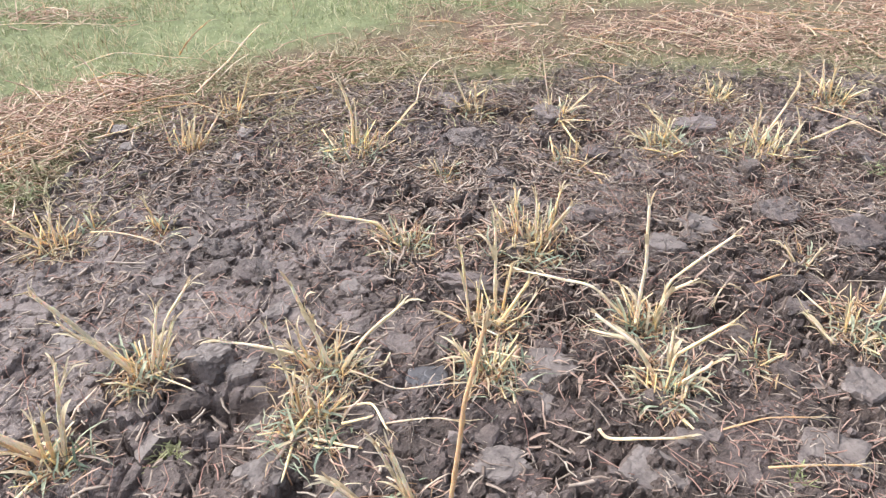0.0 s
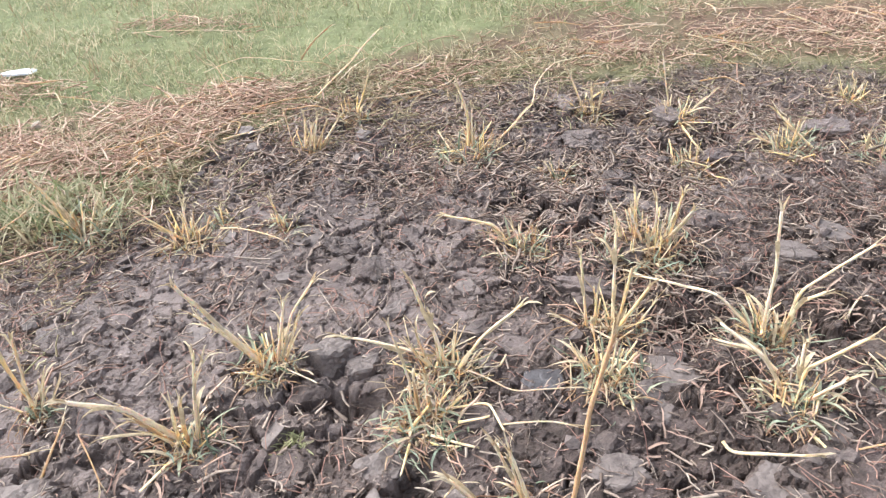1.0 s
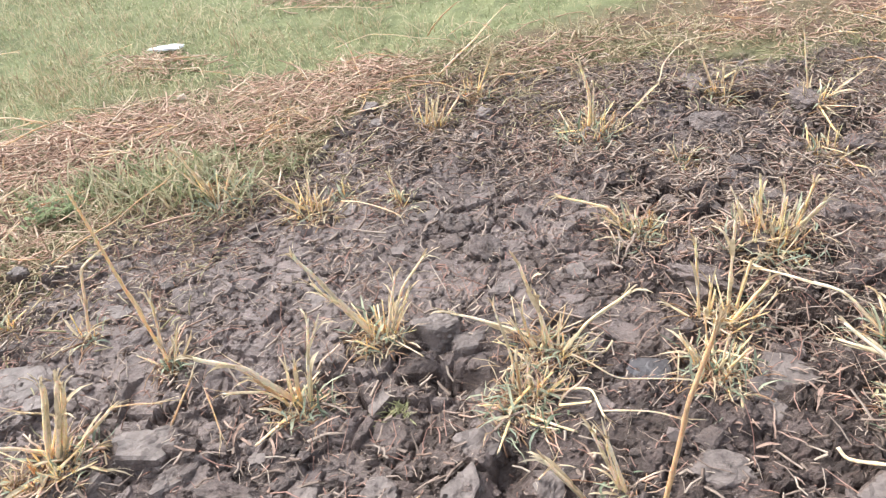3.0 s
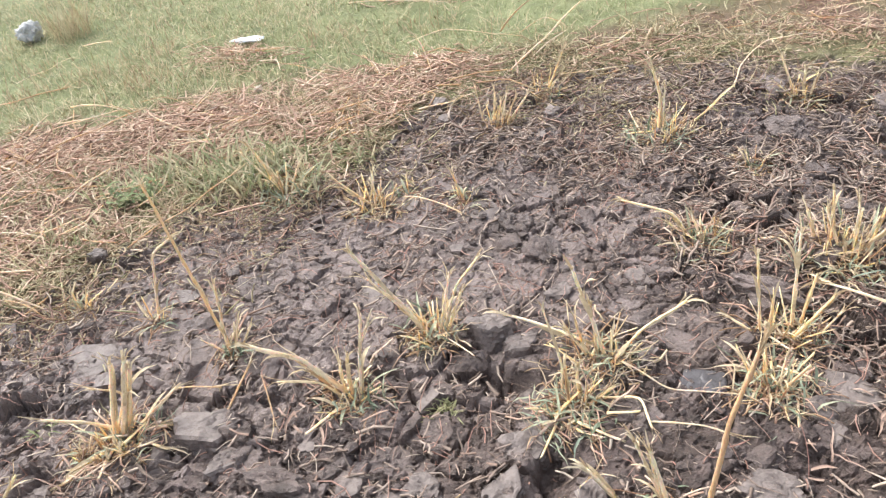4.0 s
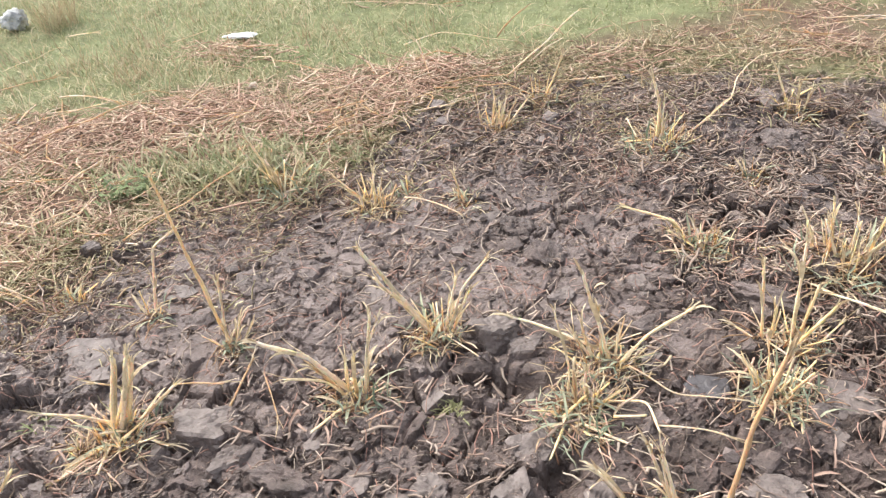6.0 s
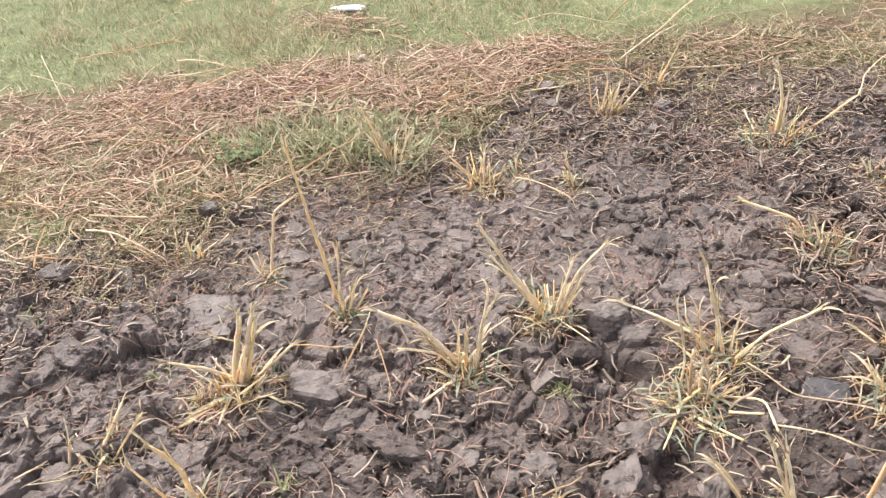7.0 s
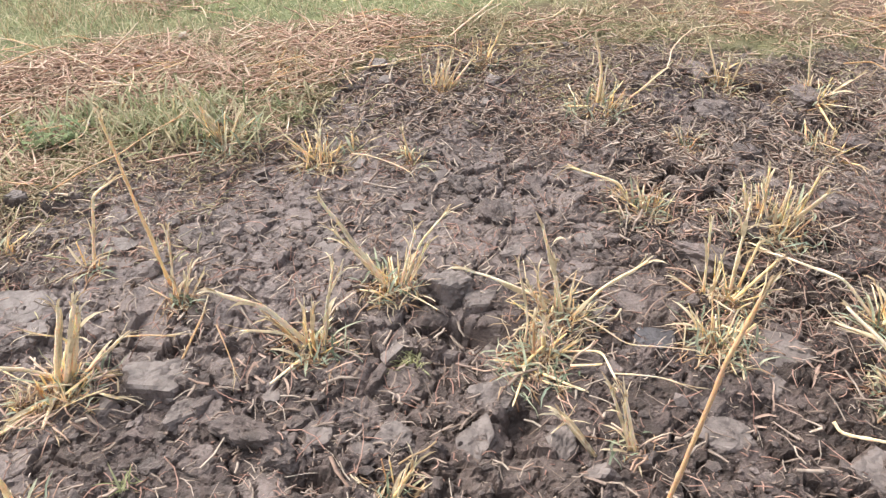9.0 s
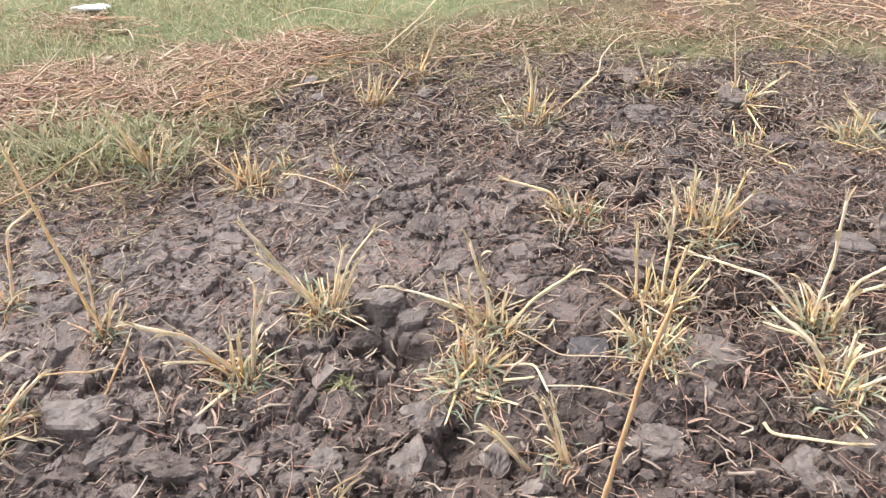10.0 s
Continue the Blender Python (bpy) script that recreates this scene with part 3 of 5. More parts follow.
def crumbs(count):
    """Small crumbs strewn over the turned soil, all in one mesh."""
    rs = np.random.RandomState(5)
    x, y = rs.uniform(-2.7, 2.0, count), rs.uniform(0.5, 3.5, count)
    keep = (past_edge(x, y) < 0.02) & (value_noise(x * 4, y * 4, 77) > -0.2)
    x, y = x[keep], y[keep]
    n = len(x)
    bm = bmesh.new()
    bmesh.ops.create_icosphere(bm, subdivisions=1, radius=1)
    base = np.array([v.co[:] for v in bm.verts])
    tri = np.array([[v.index for v in f.verts] for f in bm.faces])
    bm.free()
    s = rs.gamma(2.2, 0.0030, n).clip(0.003, 0.02)
    r = rs.uniform(0.45, 1.35, (n, len(base), 1))
    a = rs.uniform(0, 6.283, n)
    v = base[None] * r * (s[:, None] * rs.uniform(0.7, 1.3, (n, 3)))[:, None]
    ca, sa = np.cos(a)[:, None], np.sin(a)[:, None]
    v = np.stack([v[..., 0] * ca - v[..., 1] * sa, v[..., 0] * sa + v[..., 1] * ca, v[..., 2] * 0.8], -1)
    v += np.stack([x, y, height(x, y) + s * 0.35], -1)[:, None]
    f = (np.arange(n)[:, None, None] * len(base) + tri[None]).reshape(-1, 3)
    ob = fast_mesh("mud_crumbs", v.reshape(-1, 3), f, MUD)
    ob.data.polygons.foreach_set("use_smooth", np.zeros(len(ob.data.polygons), dtype=bool))
    return tagged(ob, "small crumbs of dark mud strewn over the dug soil", "mud crumbs", kind="stuff")


crumbs(11000)


# ---- stubble clumps ----
def knots(points, r, rng, gap=0.085):
    """Subdivide a bent line finely and give it the radius of a jointed stalk."""
    out, rad = [], []
    total, acc = sum((b - a).length for a, b in zip(points, points[1:])), 0.0
    first = rng.uniform(0.02, gap)
    for j, (a, b) in enumerate(zip(points, points[1:])):
        L = (b - a).length
        n = max(2, int(L / 0.018))
        for i in range(n if j < len(points) - 2 else n + 1):
            s = acc + L * i / n
            out.append(a.lerp(b, i / n) + Vector((rng.gauss(0, 1), rng.gauss(0, 1), 0)) * r * 0.22)
            near = abs((s - first + gap / 2) % gap - gap / 2)
            rad.append(r * rng.uniform(0.93, 1.07) * (1.08 - 0.34 * s / total) * (1.28 if near < 0.009 else 1.0))
        acc += L
    # soften the bends a little
    for _ in range(2):
        out = [out[0]] + [out[i] * 0.5 + (out[i - 1] + out[i + 1]) * 0.25 for i in range(1, len(out) - 1)] + [out[-1]]
    return out, rad


def bent_line(start, legs):
    pts = [Vector(start)]
    for turn, rise, length in legs:
        t, e = radians(turn), radians(rise)
        pts.append(pts[-1] + Vector((math.cos(t) * math.cos(e), math.sin(t) * math.cos(e), math.sin(e))) * length)
    return pts


def frayed(tip, way, r, rng, much=1.0):
    """Torn fibres and split sheath at the cut end of a stalk: a small brush that opens and curls over."""
    out = []
    for _ in range(int(rng.randrange(3, 6) * much)):
        d = (way + Vector((rng.gauss(0, 0.4), rng.gauss(0, 0.4), rng.gauss(0, 0.3)))).normalized()
        L = rng.uniform(0.015, 0.075)
        side = d.cross(Vector((rng.gauss(0, 1), rng.gauss(0, 1), 0.6))).normalized()
        hang = Vector((0, 0, -L * rng.uniform(0, 0.5)))
        out.append(strip([tip - way * 0.03, tip + d * L * 0.3, tip + d * L * 0.7 + hang * 0.4, tip + d * L + hang], r * rng.uniform(0.7, 1.9), side, 0.35))
    return out


CLUMP = {"n": 0}


def stubble(x, y, stems, leaves=40, green=0.5, size=0.15, label="clump of cut stubble stalks rooted in mud", pale=0.42):
    """One cut plant: rooted stalks, green and dry leaves, fine dead blades and rootlets round its foot.
    stems: place at the foot, radius in mm, then turn, rise and length of each straight leg."""
    CLUMP["n"] += 1
    rng = random.Random(100 + CLUMP["n"])
    z = low(x, y)
    foot = new("stubble_clump")
    foot.location = (x, y, z)
    tagged(foot, label, "stubble clump", group="cut stubble clumps in the field")
    for sx, sy, r, *legs in stems:
        zz = low(x + sx, y + sy) - z - 0.004
        pts = bent_line((sx, sy, zz), [legs[i:i + 3] for i in range(0, len(legs), 3)])
        fine, rad = knots(pts, r * 0.00075 * rng.uniform(0.85, 1.1), rng)
        v, f = tube(fine, rad, 8, 0.009, rng, rng.uniform(0.65, 0.95))
        st = link_mesh("stalk", v, f, rng.choices((STALK, PALE_STALK, BROWN_STALK), (0.82 - pale, pale + 0.15, 0.03))[0], foot)
        way = (fine[-1] - fine[-2]).normalized()
        v, f = merge(frayed(fine[-1], way, rad[-1], rng, 0.9 + pale))
        tagged(link_mesh("frayed_end", v, f, DRY_LEAF, st), kind="stuff")
        # sheaths: some wrap the stalk closely, some peel away and curl
        for _ in range(rng.randrange(2, 5)):
            if len(fine) < 6:
                break
            k = rng.randrange(0, max(1, len(fine) * 3 // 4))
            d0 = (fine[k + 1] - fine[k]).normalized()
            out = (Vector((rng.gauss(0, 1), rng.gauss(0, 1), 0.2)).normalized()).cross(d0).normalized()
            left = sum((b - a).length for a, b in zip(fine[k:], fine[k + 1:]))
            L = min(rng.uniform(0.05, 0.14), left * 1.1)
            close = rng.random() < 0.5
            loose = rng.uniform(0.0, 0.06) if close else rng.uniform(0.15, 0.6)
            p = []
            for q in (0, 0.2, 0.4, 0.6, 0.8, 1):
                on = fine[min(len(fine) - 1, k + int(q * L / left * (len(fine) - 1 - k)))] if close else fine[k] + d0 * L * q
                p.append(on + out * (rad[k] * (0.85 if close else 1.0) + L * loose * q ** 1.8) - Vector((0, 0, L * loose * 0.8 * q ** 3)))
            v, f = strip(p, rad[k] * rng.uniform(1.2, 2.6), d0.cross(out).normalized(), -0.3 if close else 0.25)
            link_mesh("leaf_sheath", v, f, DRY_LEAF, st)
    for _ in range(int(size * (150 if size > 0.1 else 45) * (1.2 - 0.7 * green))):
        a, rr = rng.uniform(0, 6.283), size * 0.36 * math.sqrt(rng.random())
        sx, sy = rr * math.cos(a), rr * math.sin(a)
        pts = bent_line((sx, sy, low(x + sx, y + sy) - z - 0.01), [(math.degrees(a) + rng.gauss(0, 60), 88 - 68 * rng.random() ** 1.6, rng.uniform(0.04, 0.15) * (0.55 + size * 2.5))])
        fine, rad = knots(pts, rng.uniform(0.0016, 0.0040), rng)
        v, f = tube(fine, rad, 6, 0.008, rng, 0.6)
        link_mesh("stub", v, f, rng.choice((STALK, STALK, PALE_STALK, BROWN_STALK)), foot)
    # broken lengths of stalk thrown about the foot
    for _ in range(int(size * 30) if size > 0.1 else 0):
        a, rr = rng.uniform(0, 6.283), size * rng.uniform(0.1, 0.6)
        sx, sy = rr * math.cos(a), rr * math.sin(a)
        pts = bent_line((sx, sy, low(x + sx, y + sy) - z + rng.uniform(0.004, 0.02)), [(rng.uniform(0, 360), rng.uniform(-3, 22), rng.uniform(0.05, 0.13))])
        fine, rad = knots(pts, rng.uniform(0.0028, 0.0052), rng)
        v, f = tube(fine, rad, 6, 0.008, rng, 0.5)
        link_mesh("stalk_piece", v, f, rng.choice((STALK, PALE_STALK, LOOSE_STALK)), foot)
    # short straws fallen round the foot
    out = []
    for _ in range(max(4, int((size - 0.05) * 380))):
        a, rr = rng.uniform(0, 6.283), size * rng.uniform(0.2, 0.85)
        px, py = rr * math.cos(a), rr * math.sin(a)
        L = rng.uniform(0.03, 0.11)
        p = arc((px, py, low(x + px, y + py) - z + 0.008), math.degrees(a) + rng.gauss(0, 60), rng.uniform(-2, 35), L, rng.uniform(0, 60), 3, 0.35, rng)
        w = rng.uniform(0.0012, 0.0036)
        out.append(tube(p, [w, w * 1.05, w * 0.95, w * 0.8], 4, flat=0.6))
    v, f = merge(out)
    tagged(link_mesh("fallen_straw", v, f, STRAW if rng.random() < 0.5 else DRY_LEAF, foot, "short straws fallen round the foot"), kind="stuff")
    # larger leaves, one by one
    for i in range(max(3, leaves // 12)):
        t, e = rng.uniform(0, 360), rng.uniform(25, 80)
        a, rr = rng.uniform(0, 6.283), size * 0.42 * math.sqrt(rng.random())
        p = arc((rr * math.cos(a), rr * math.sin(a), 0.0), t, e, rng.uniform(0.6, 1.25) * (0.05 + size * 0.5), rng.uniform(20, 95), 5, 0.12, rng)
        s = Vector((-math.sin(radians(t)), math.cos(radians(t)), 0))
        v, f = strip(p, rng.uniform(0.006, 0.012), s)
        g = rng.random() < green * 0.8
        link_mesh("leaf", v, f, GREEN_LEAF if g else DEAD_BLADE, foot)
    # fine blades of both colours, and the rootlets
    for name, mat, share, word in (("green_tuft", GREEN_LEAF, green * 0.65, "tuft of fine green blades"), ("dead_tuft", DEAD_BLADE, 0.5 - green * 0.25, "tuft of fine dead straw-coloured blades")):
        out = []
        for i in range(int(leaves * 2.6 * share)):
            t, e = rng.uniform(0, 360), rng.uniform(0, 75)
            a, rr = rng.uniform(0, 6.283), size * 0.75 * rng.random() ** 0.7
            p = arc((rr * math.cos(a), rr * math.sin(a), rng.uniform(-0.01, 0.015)), t, e, rng.uniform(0.3, 1.2) * (0.03 + size * 0.42), rng.uniform(0, 110), 4, 0.45, rng)
            s = Vector((-math.sin(radians(t)), math.cos(radians(t)), 0))
            out.append(strip(p, rng.uniform(0.0016, 0.0052) * (1.7 if name == "green_tuft" else 1.0), s))
        if out:
            v, f = merge(out)
            tagged(link_mesh(name, v, f, mat, foot, word), kind="stuff")
    out = []
    for i in range(int(leaves * 1.0)):
        a, rr = rng.uniform(0, 6.283), size * rng.uniform(0.05, 0.7)
        px, py = rr * math.cos(a), rr * math.sin(a)
        p = arc((px, py, low(x + px, y + py) - z + 0.006), rng.uniform(0, 360), rng.uniform(0, 35), rng.uniform(0.03, 0.1), rng.uniform(20, 80), 4, 0.4, rng)
        out.append(tube(p, [rng.uniform(0.0012, 0.0026)] * 5, 3))
    v, f = merge(out)
    tagged(link_mesh("root_mat", v, f, CROWN_ROOTS, foot, "mat of reddish dead rootlets"), kind="stuff")
    return foot


STRAY = {"n": 0}


def loose_stalk(x, y, z, r, *legs, label="pale dry stalk lying loose on the ground", brown=0.4):
    STRAY["n"] += 1
    rng = random.Random(700 + STRAY["n"])
    bowed = []
    for i in range(0, len(legs), 3):
        turn, rise, length = legs[i:i + 3]
        bow = rng.gauss(0, 4)
        bowed += [(turn + bow, rise + 3, length * 0.5), (turn - bow, rise - 3, length * 0.5)]
    fine, rad = knots(bent_line((0, 0, 0), bowed), r * 0.0007, rng, 0.11)
    v, f = tube(fine, rad, 7, 0.006, rng, rng.uniform(0.45, 0.8))
    ob = link_mesh("loose_stalk", v, f, PALE_STALK if r > 7.5 else BROWN_STALK if rng.random() < brown else LOOSE_STALK)
    ob.location = (x, y, z)
    tagged(ob, label, "dry stalk", group="loose dry stalks")
    v, f = merge(frayed(fine[-1], (fine[-1] - fine[-2]).normalized(), rad[-1], rng))
    tagged(link_mesh("frayed_end", v, f, DRY_LEAF, ob), kind="stuff")
    return ob


stubble(-1.520, 0.880, [(-0.028, 0.002, 11, 61, 70, 0.272), (-0.006, 0.023, 11, 60, 68, 0.259), (-0.002, 0.038, 10, 59, 68, 0.222), (-0.026, 0.053, 7, 239, 54, 0.125, 239, 42, 0.129), (-0.039, 0.029, 5, 60, 59, 0.138, 240, 43, 0.089), (-0.017, 0.042, 7, 29, 0, 0.113), (0.002, 0.053, 5, 59, 23, 0.162), (0.003, 0.016, 7, 241, 3, 0.147), (0.007, -0.017, 7, 225, -11, 0.189), (0.024, 0.033, 6, 352, 8, 0.144)], leaves=60, green=0.35, size=0.16, pale=0.6, label="bleached stubble clump with broken stalks spread sideways")
stubble(-1.393, 1.258, [(-0.063, 0.053, 8, 228, 86, 0.583), (-0.031, 0.018, 6, 48, 82, 0.238), (0.002, 0.01, 6, 48, 69, 0.114), (0.013, 0.012, 5, 48, 53, 0.109), (-0.011, 0.008, 5, 48, 89, 0.092)], leaves=26, green=0.70, size=0.07, pale=0.7, label="thin stubble clump with one tall upright stalk")
stubble(-0.952, 1.203, [(-0.02, 0.02, 9, 219, 63, 0.21, 219, 39, 0.144), (0.019, 0.005, 7, 38, 78, 0.312), (0.019, 0.005, 5, 38, 79, 0.219, 38, 56, 0.07), (-0.03, 0.005, 5, 220, 60, 0.1, 220, 27, 0.114), (-0.028, 0.007, 7, 39, 85, 0.134), (-0.012, 0.016, 7, 39, 84, 0.154), (-0.032, -0.006, 6, 261, 3, 0.086), (-0.05, 0.01, 7, 220, 65, 0.139)], leaves=55, green=0.55, size=0.13, label="golden stubble clump with a long stalk bent over")
stubble(-0.815, 1.468, [(-0.007, 0.004, 8, 210, 65, 0.396), (-0.024, 0.029, 6, 210, 59, 0.271), (0.031, 0.017, 7, 28, 70, 0.175, 28, 50, 0.115), (0.021, 0.015, 7, 29, 75, 0.215), (0.038, 0.022, 6, 28, 67, 0.173), (0.011, 0.02, 5, 209, 56, 0.194)], leaves=45, green=0.40, size=0.12, label="stubble clump with one long stalk leaning over mud")
stubble(-0.334, 1.503, [(0.023, 0.017, 9, 192, 76, 0.326), (0.011, 0.05, 8, 192, 29, 0.188, 192, 21, 0.12), (-0.062, -0.139, 6, 17, 87, 0.124, 197, 80, 0.21), (0.043, -0.006, 7, 12, 58, 0.148, 12, 41, 0.14), (-0.01, 0.005, 9, 193, 60, 0.137), (-0.037, 0.023, 6, 194, 80, 0.156), (-0.001, 0.018, 6, 193, 86, 0.205)], leaves=80, green=0.65, size=0.16, label="large stubble clump with spreading stalks and green leaves")
stubble(-0.349, 1.296, [(0.006, 0.039, 8, 195, 90, 0.121), (-0.019, -0.011, 8, 247, -2, 0.153), (-0.039, -0.019, 7, 242, 4, 0.134), (0.018, 0.047, 5, 5, 13, 0.148, 292, 10, 0.121), (-0.01, 0.011, 6, 196, 87, 0.145), (0.024, 0.024, 6, 15, 45, 0.102)], leaves=80, green=0.70, size=0.16, label="large leafy stubble clump with cut stalks drooping")
stubble(0.138, 1.715, [(-0.066, -0.024, 7, 178, 84, 0.27), (0.012, 0.028, 8, 176, 88, 0.34), (0.031, 0.037, 7, 355, 84, 0.204), (0.009, -0.024, 8, 356, 65, 0.21), (0.066, 0.008, 6, 354, 66, 0.147), (-0.049, -0.028, 6, 358, 87, 0.142), (-0.064, -0.042, 6, 178, 31, 0.088)], leaves=70, green=0.50, size=0.15, label="tall yellow stubble clump with several upright stalks")
stubble(0.119, 1.491, [(-0.007, -0.002, 6, 176, 54, 0.103), (0.013, 0.003, 6, 356, 64, 0.13), (0.007, 0.004, 5, 356, 86, 0.142)], leaves=90, green=0.55, size=0.15, label="low bushy stubble clump of green and dry blades")
stubble(0.576, 1.685, [(-0.025, -0.006, 8, 162, 90, 0.24, 162, 84, 0.178), (-0.027, 0.004, 7, 162, 42, 0.176, 162, 1, 0.222), (0.029, -0.012, 7, 340, 84, 0.154, 340, 42, 0.085), (0.029, 0.015, 6, 340, 82, 0.204, 340, 54, 0.225), (-0.008, 0.002, 6, 161, 62, 0.139)], leaves=60, green=0.50, size=0.14, label="tall stubble clump with a stalk bent far aside")
stubble(0.583, 1.437, [(-0.018, 0.038, 8, 159, 58, 0.112, 159, 31, 0.139), (0.03, 0.071, 9, 158, 85, 0.148), (0.025, 0.047, 7, 338, 89, 0.083, 338, 53, 0.196), (-0.004, 0.075, 6, 159, 44, 0.114, 159, -3, 0.11), (0.025, 0.006, 7, 337, 57, 0.135), (-0.005, -0.052, 6, 296, 4, 0.144), (-0.023, -0.029, 6, 158, 44, 0.108)], leaves=75, green=0.75, size=0.15, label="leafy green stubble clump with short cut stalks")
stubble(1.198, 1.653, [(-0.1, -0.086, 6, 145, 35, 0.136), (-0.056, -0.02, 6, 145, 83, 0.12), (0.043, 0.02, 6, 143, 88, 0.146), (-0.011, -0.009, 6, 120, -9, 0.091)], leaves=75, green=0.45, size=0.16, label="dry tangled stubble clump with few stalks")
stubble(1.166, 1.997, [(-0.028, -0.034, 5, 150, 49, 0.091), (-0.011, -0.036, 5, 330, 73, 0.079)], leaves=22, green=0.40, size=0.07, label="small dry stubble tuft in the mud")
stubble(0.863, 1.522, [(0, 0, 4, 150, 36, 0.055), (0, 0, 4, 330, 58, 0.071)], leaves=18, green=0.90, size=0.09, label="small green regrowing stubble sprout")
stubble(0.277, 2.070, [(-0.036, 0.028, 8, 173, 85, 0.2), (-0.08, 0.013, 7, 175, 72, 0.115), (0.062, 0.027, 7, 351, 81, 0.211), (0.022, 0.019, 7, 172, 89, 0.169), (-0.009, 0.002, 6, 173, 70, 0.162), (0.041, 0.02, 6, 351, 60, 0.18)], leaves=110, green=0.30, size=0.20, label="dense straw-coloured stubble clump with dry leaves")
stubble(0.132, 3.097, [(-0.014, 0.024, 6, 178, 68, 0.201), (0.008, 0.021, 6, 177, 87, 0.151), (-0.025, 0.005, 6, 178, 47, 0.091), (0.025, 0.004, 5, 357, 78, 0.122)], leaves=40, green=0.60, size=0.13)
stubble(0.472, 3.014, [(-0.009, 0.046, 5, 171, 79, 0.289), (0.015, 0.006, 5, 278, 3, 0.267), (0.016, 0.019, 5, 351, 48, 0.206)], leaves=45, green=0.50, size=0.13)
stubble(0.496, 2.668, [(0.026, -0.005, 6, 319, 3, 0.104, 272, 8, 0.199), (0.005, 0, 6, 314, 16, 0.152), (-0.007, -0.003, 5, 170, 37, 0.075)], leaves=60, green=0.80, size=0.16, label="green leafy stubble clump with a yellow stalk fallen over")
stubble(0.870, 2.749, [(0.106, -0.017, 6, 160, 39, 0.166, 160, 42, 0.063), (-0.006, 0.003, 5, 163, 20, 0.114), (0.004, -0.001, 5, 342, 84, 0.121)], leaves=50, green=0.60, size=0.15)
stubble(1.264, 2.699, [(0.019, 0.085, 7, 335, 72, 0.278), (-0.124, 0.019, 6, 157, 87, 0.102), (-0.005, 0.076, 7, 156, 87, 0.149), (0.141, 0.007, 6, 153, 79, 0.111), (0.172, 0.041, 7, 332, 41, 0.173), (0.006, 0.017, 6, 155, 57, 0.123)], leaves=75, green=0.55, size=0.22, label="wide pale stubble clump with stalks leaning apart")
stubble(1.712, 3.153, [(-0.01, 0.026, 7, 152, 75, 0.189), (0.008, 0.046, 6, 152, 37, 0.142), (0.043, 0.04, 6, 331, 38, 0.121), (0.016, 0.037, 6, 152, 87, 0.16)], leaves=55, green=0.45, size=0.18, label="dry orange stubble clump at the field's far edge")
stubble(1.228, 3.202, [(-0.009, -0.003, 5, 159, 55, 0.09), (0.006, 0.002, 5, 339, 73, 0.075)], leaves=35, green=0.60, size=0.12)
stubble(-0.005, 2.553, [(-0.007, -0.002, 5, 180, 71, 0.078), (0.011, -0.012, 5, 0, 73, 0.072)], leaves=40, green=0.95, size=0.10, label="small bright green regrowing stubble tuft")
stubble(-1.028, 2.745, [(-0.028, -0.001, 7, 21, 81, 0.146), (0.011, -0.019, 8, 20, 76, 0.163), (0.026, 0.008, 7, 20, 53, 0.165), (-0.064, -0.014, 5, 202, 85, 0.21), (-0.006, -0.019, 6, 21, 76, 0.124), (0.015, 0.002, 6, 20, 62, 0.144)], leaves=40, green=0.25, size=0.12, label="short dense bundle of cut yellow stalks")
stubble(-0.909, 3.015, [(0.005, 0.012, 6, 17, 67, 0.22), (0.009, 0.013, 5, 17, 17, 0.093)], leaves=30, green=0.60, size=0.11)
stubble(-0.350, 2.705, [(-0.016, 0.022, 9, 8, 88, 0.152, 188, 76, 0.117), (0.001, 0.015, 7, 7, 89, 0.186), (0.082, 0.137, 5, 5, 48, 0.231), (0.018, 0.003, 5, 7, 50, 0.094)], leaves=70, green=0.80, size=0.17, label="stubble clump with upright stalks and green leaves")
stubble(-0.133, 2.099, [(-0.016, 0.018, 7, 184, 59, 0.145, 184, 14, 0.163), (0.03, 0.005, 7, 3, 17, 0.195), (-0.006, 0.006, 6, 184, 36, 0.125), (0.013, 0.003, 6, 183, 70, 0.123), (0.032, -0.004, 5, 303, 8, 0.089)], leaves=70, green=0.70, size=0.16, label="low stubble clump with an arching pale stalk")
stubble(-1.306, 2.090, [(-0.01, 0.007, 7, 212, 52, 0.201), (-0.003, 0.002, 6, 32, 85, 0.146), (0.002, 0.005, 5, 345, 7, 0.115), (-0.029, 0.016, 5, 213, 47, 0.117)], leaves=45, green=0.35, size=0.14, label="small dry stubble clump with a leaning stalk")
stubble(-0.980, 2.175, [(0.004, 0.001, 5, 205, 77, 0.131), (0.039, 0.017, 6, 24, 76, 0.032)], leaves=18, green=0.90, size=0.09, label="small green sprout beside a pale stub")
stubble(-1.222, 2.204, [(0, 0, 4, 29, 86, 0.08)], leaves=18, green=0.80, size=0.08, label="tiny green sprout in the mud")
stubble(-1.703, 2.090, [(0, 0, 9, 219, 71, 0.246), (0.017, -0.006, 7, 219, 72, 0.158), (-0.014, -0.002, 6, 220, 64, 0.24), (0.028, -0.004, 6, 39, 63, 0.106)], leaves=80, green=0.75, size=0.18, pale=0.8, label="brush-like stubble clump in green grass at the mud's edge")
stubble(-2.085, 1.322, [(0, 0, 5, 52, 89, 0.094), (0.008, 0, 5, 52, 61, 0.076)], leaves=35, green=0.30, size=0.10, label="small dry stubble tuft by the grass")
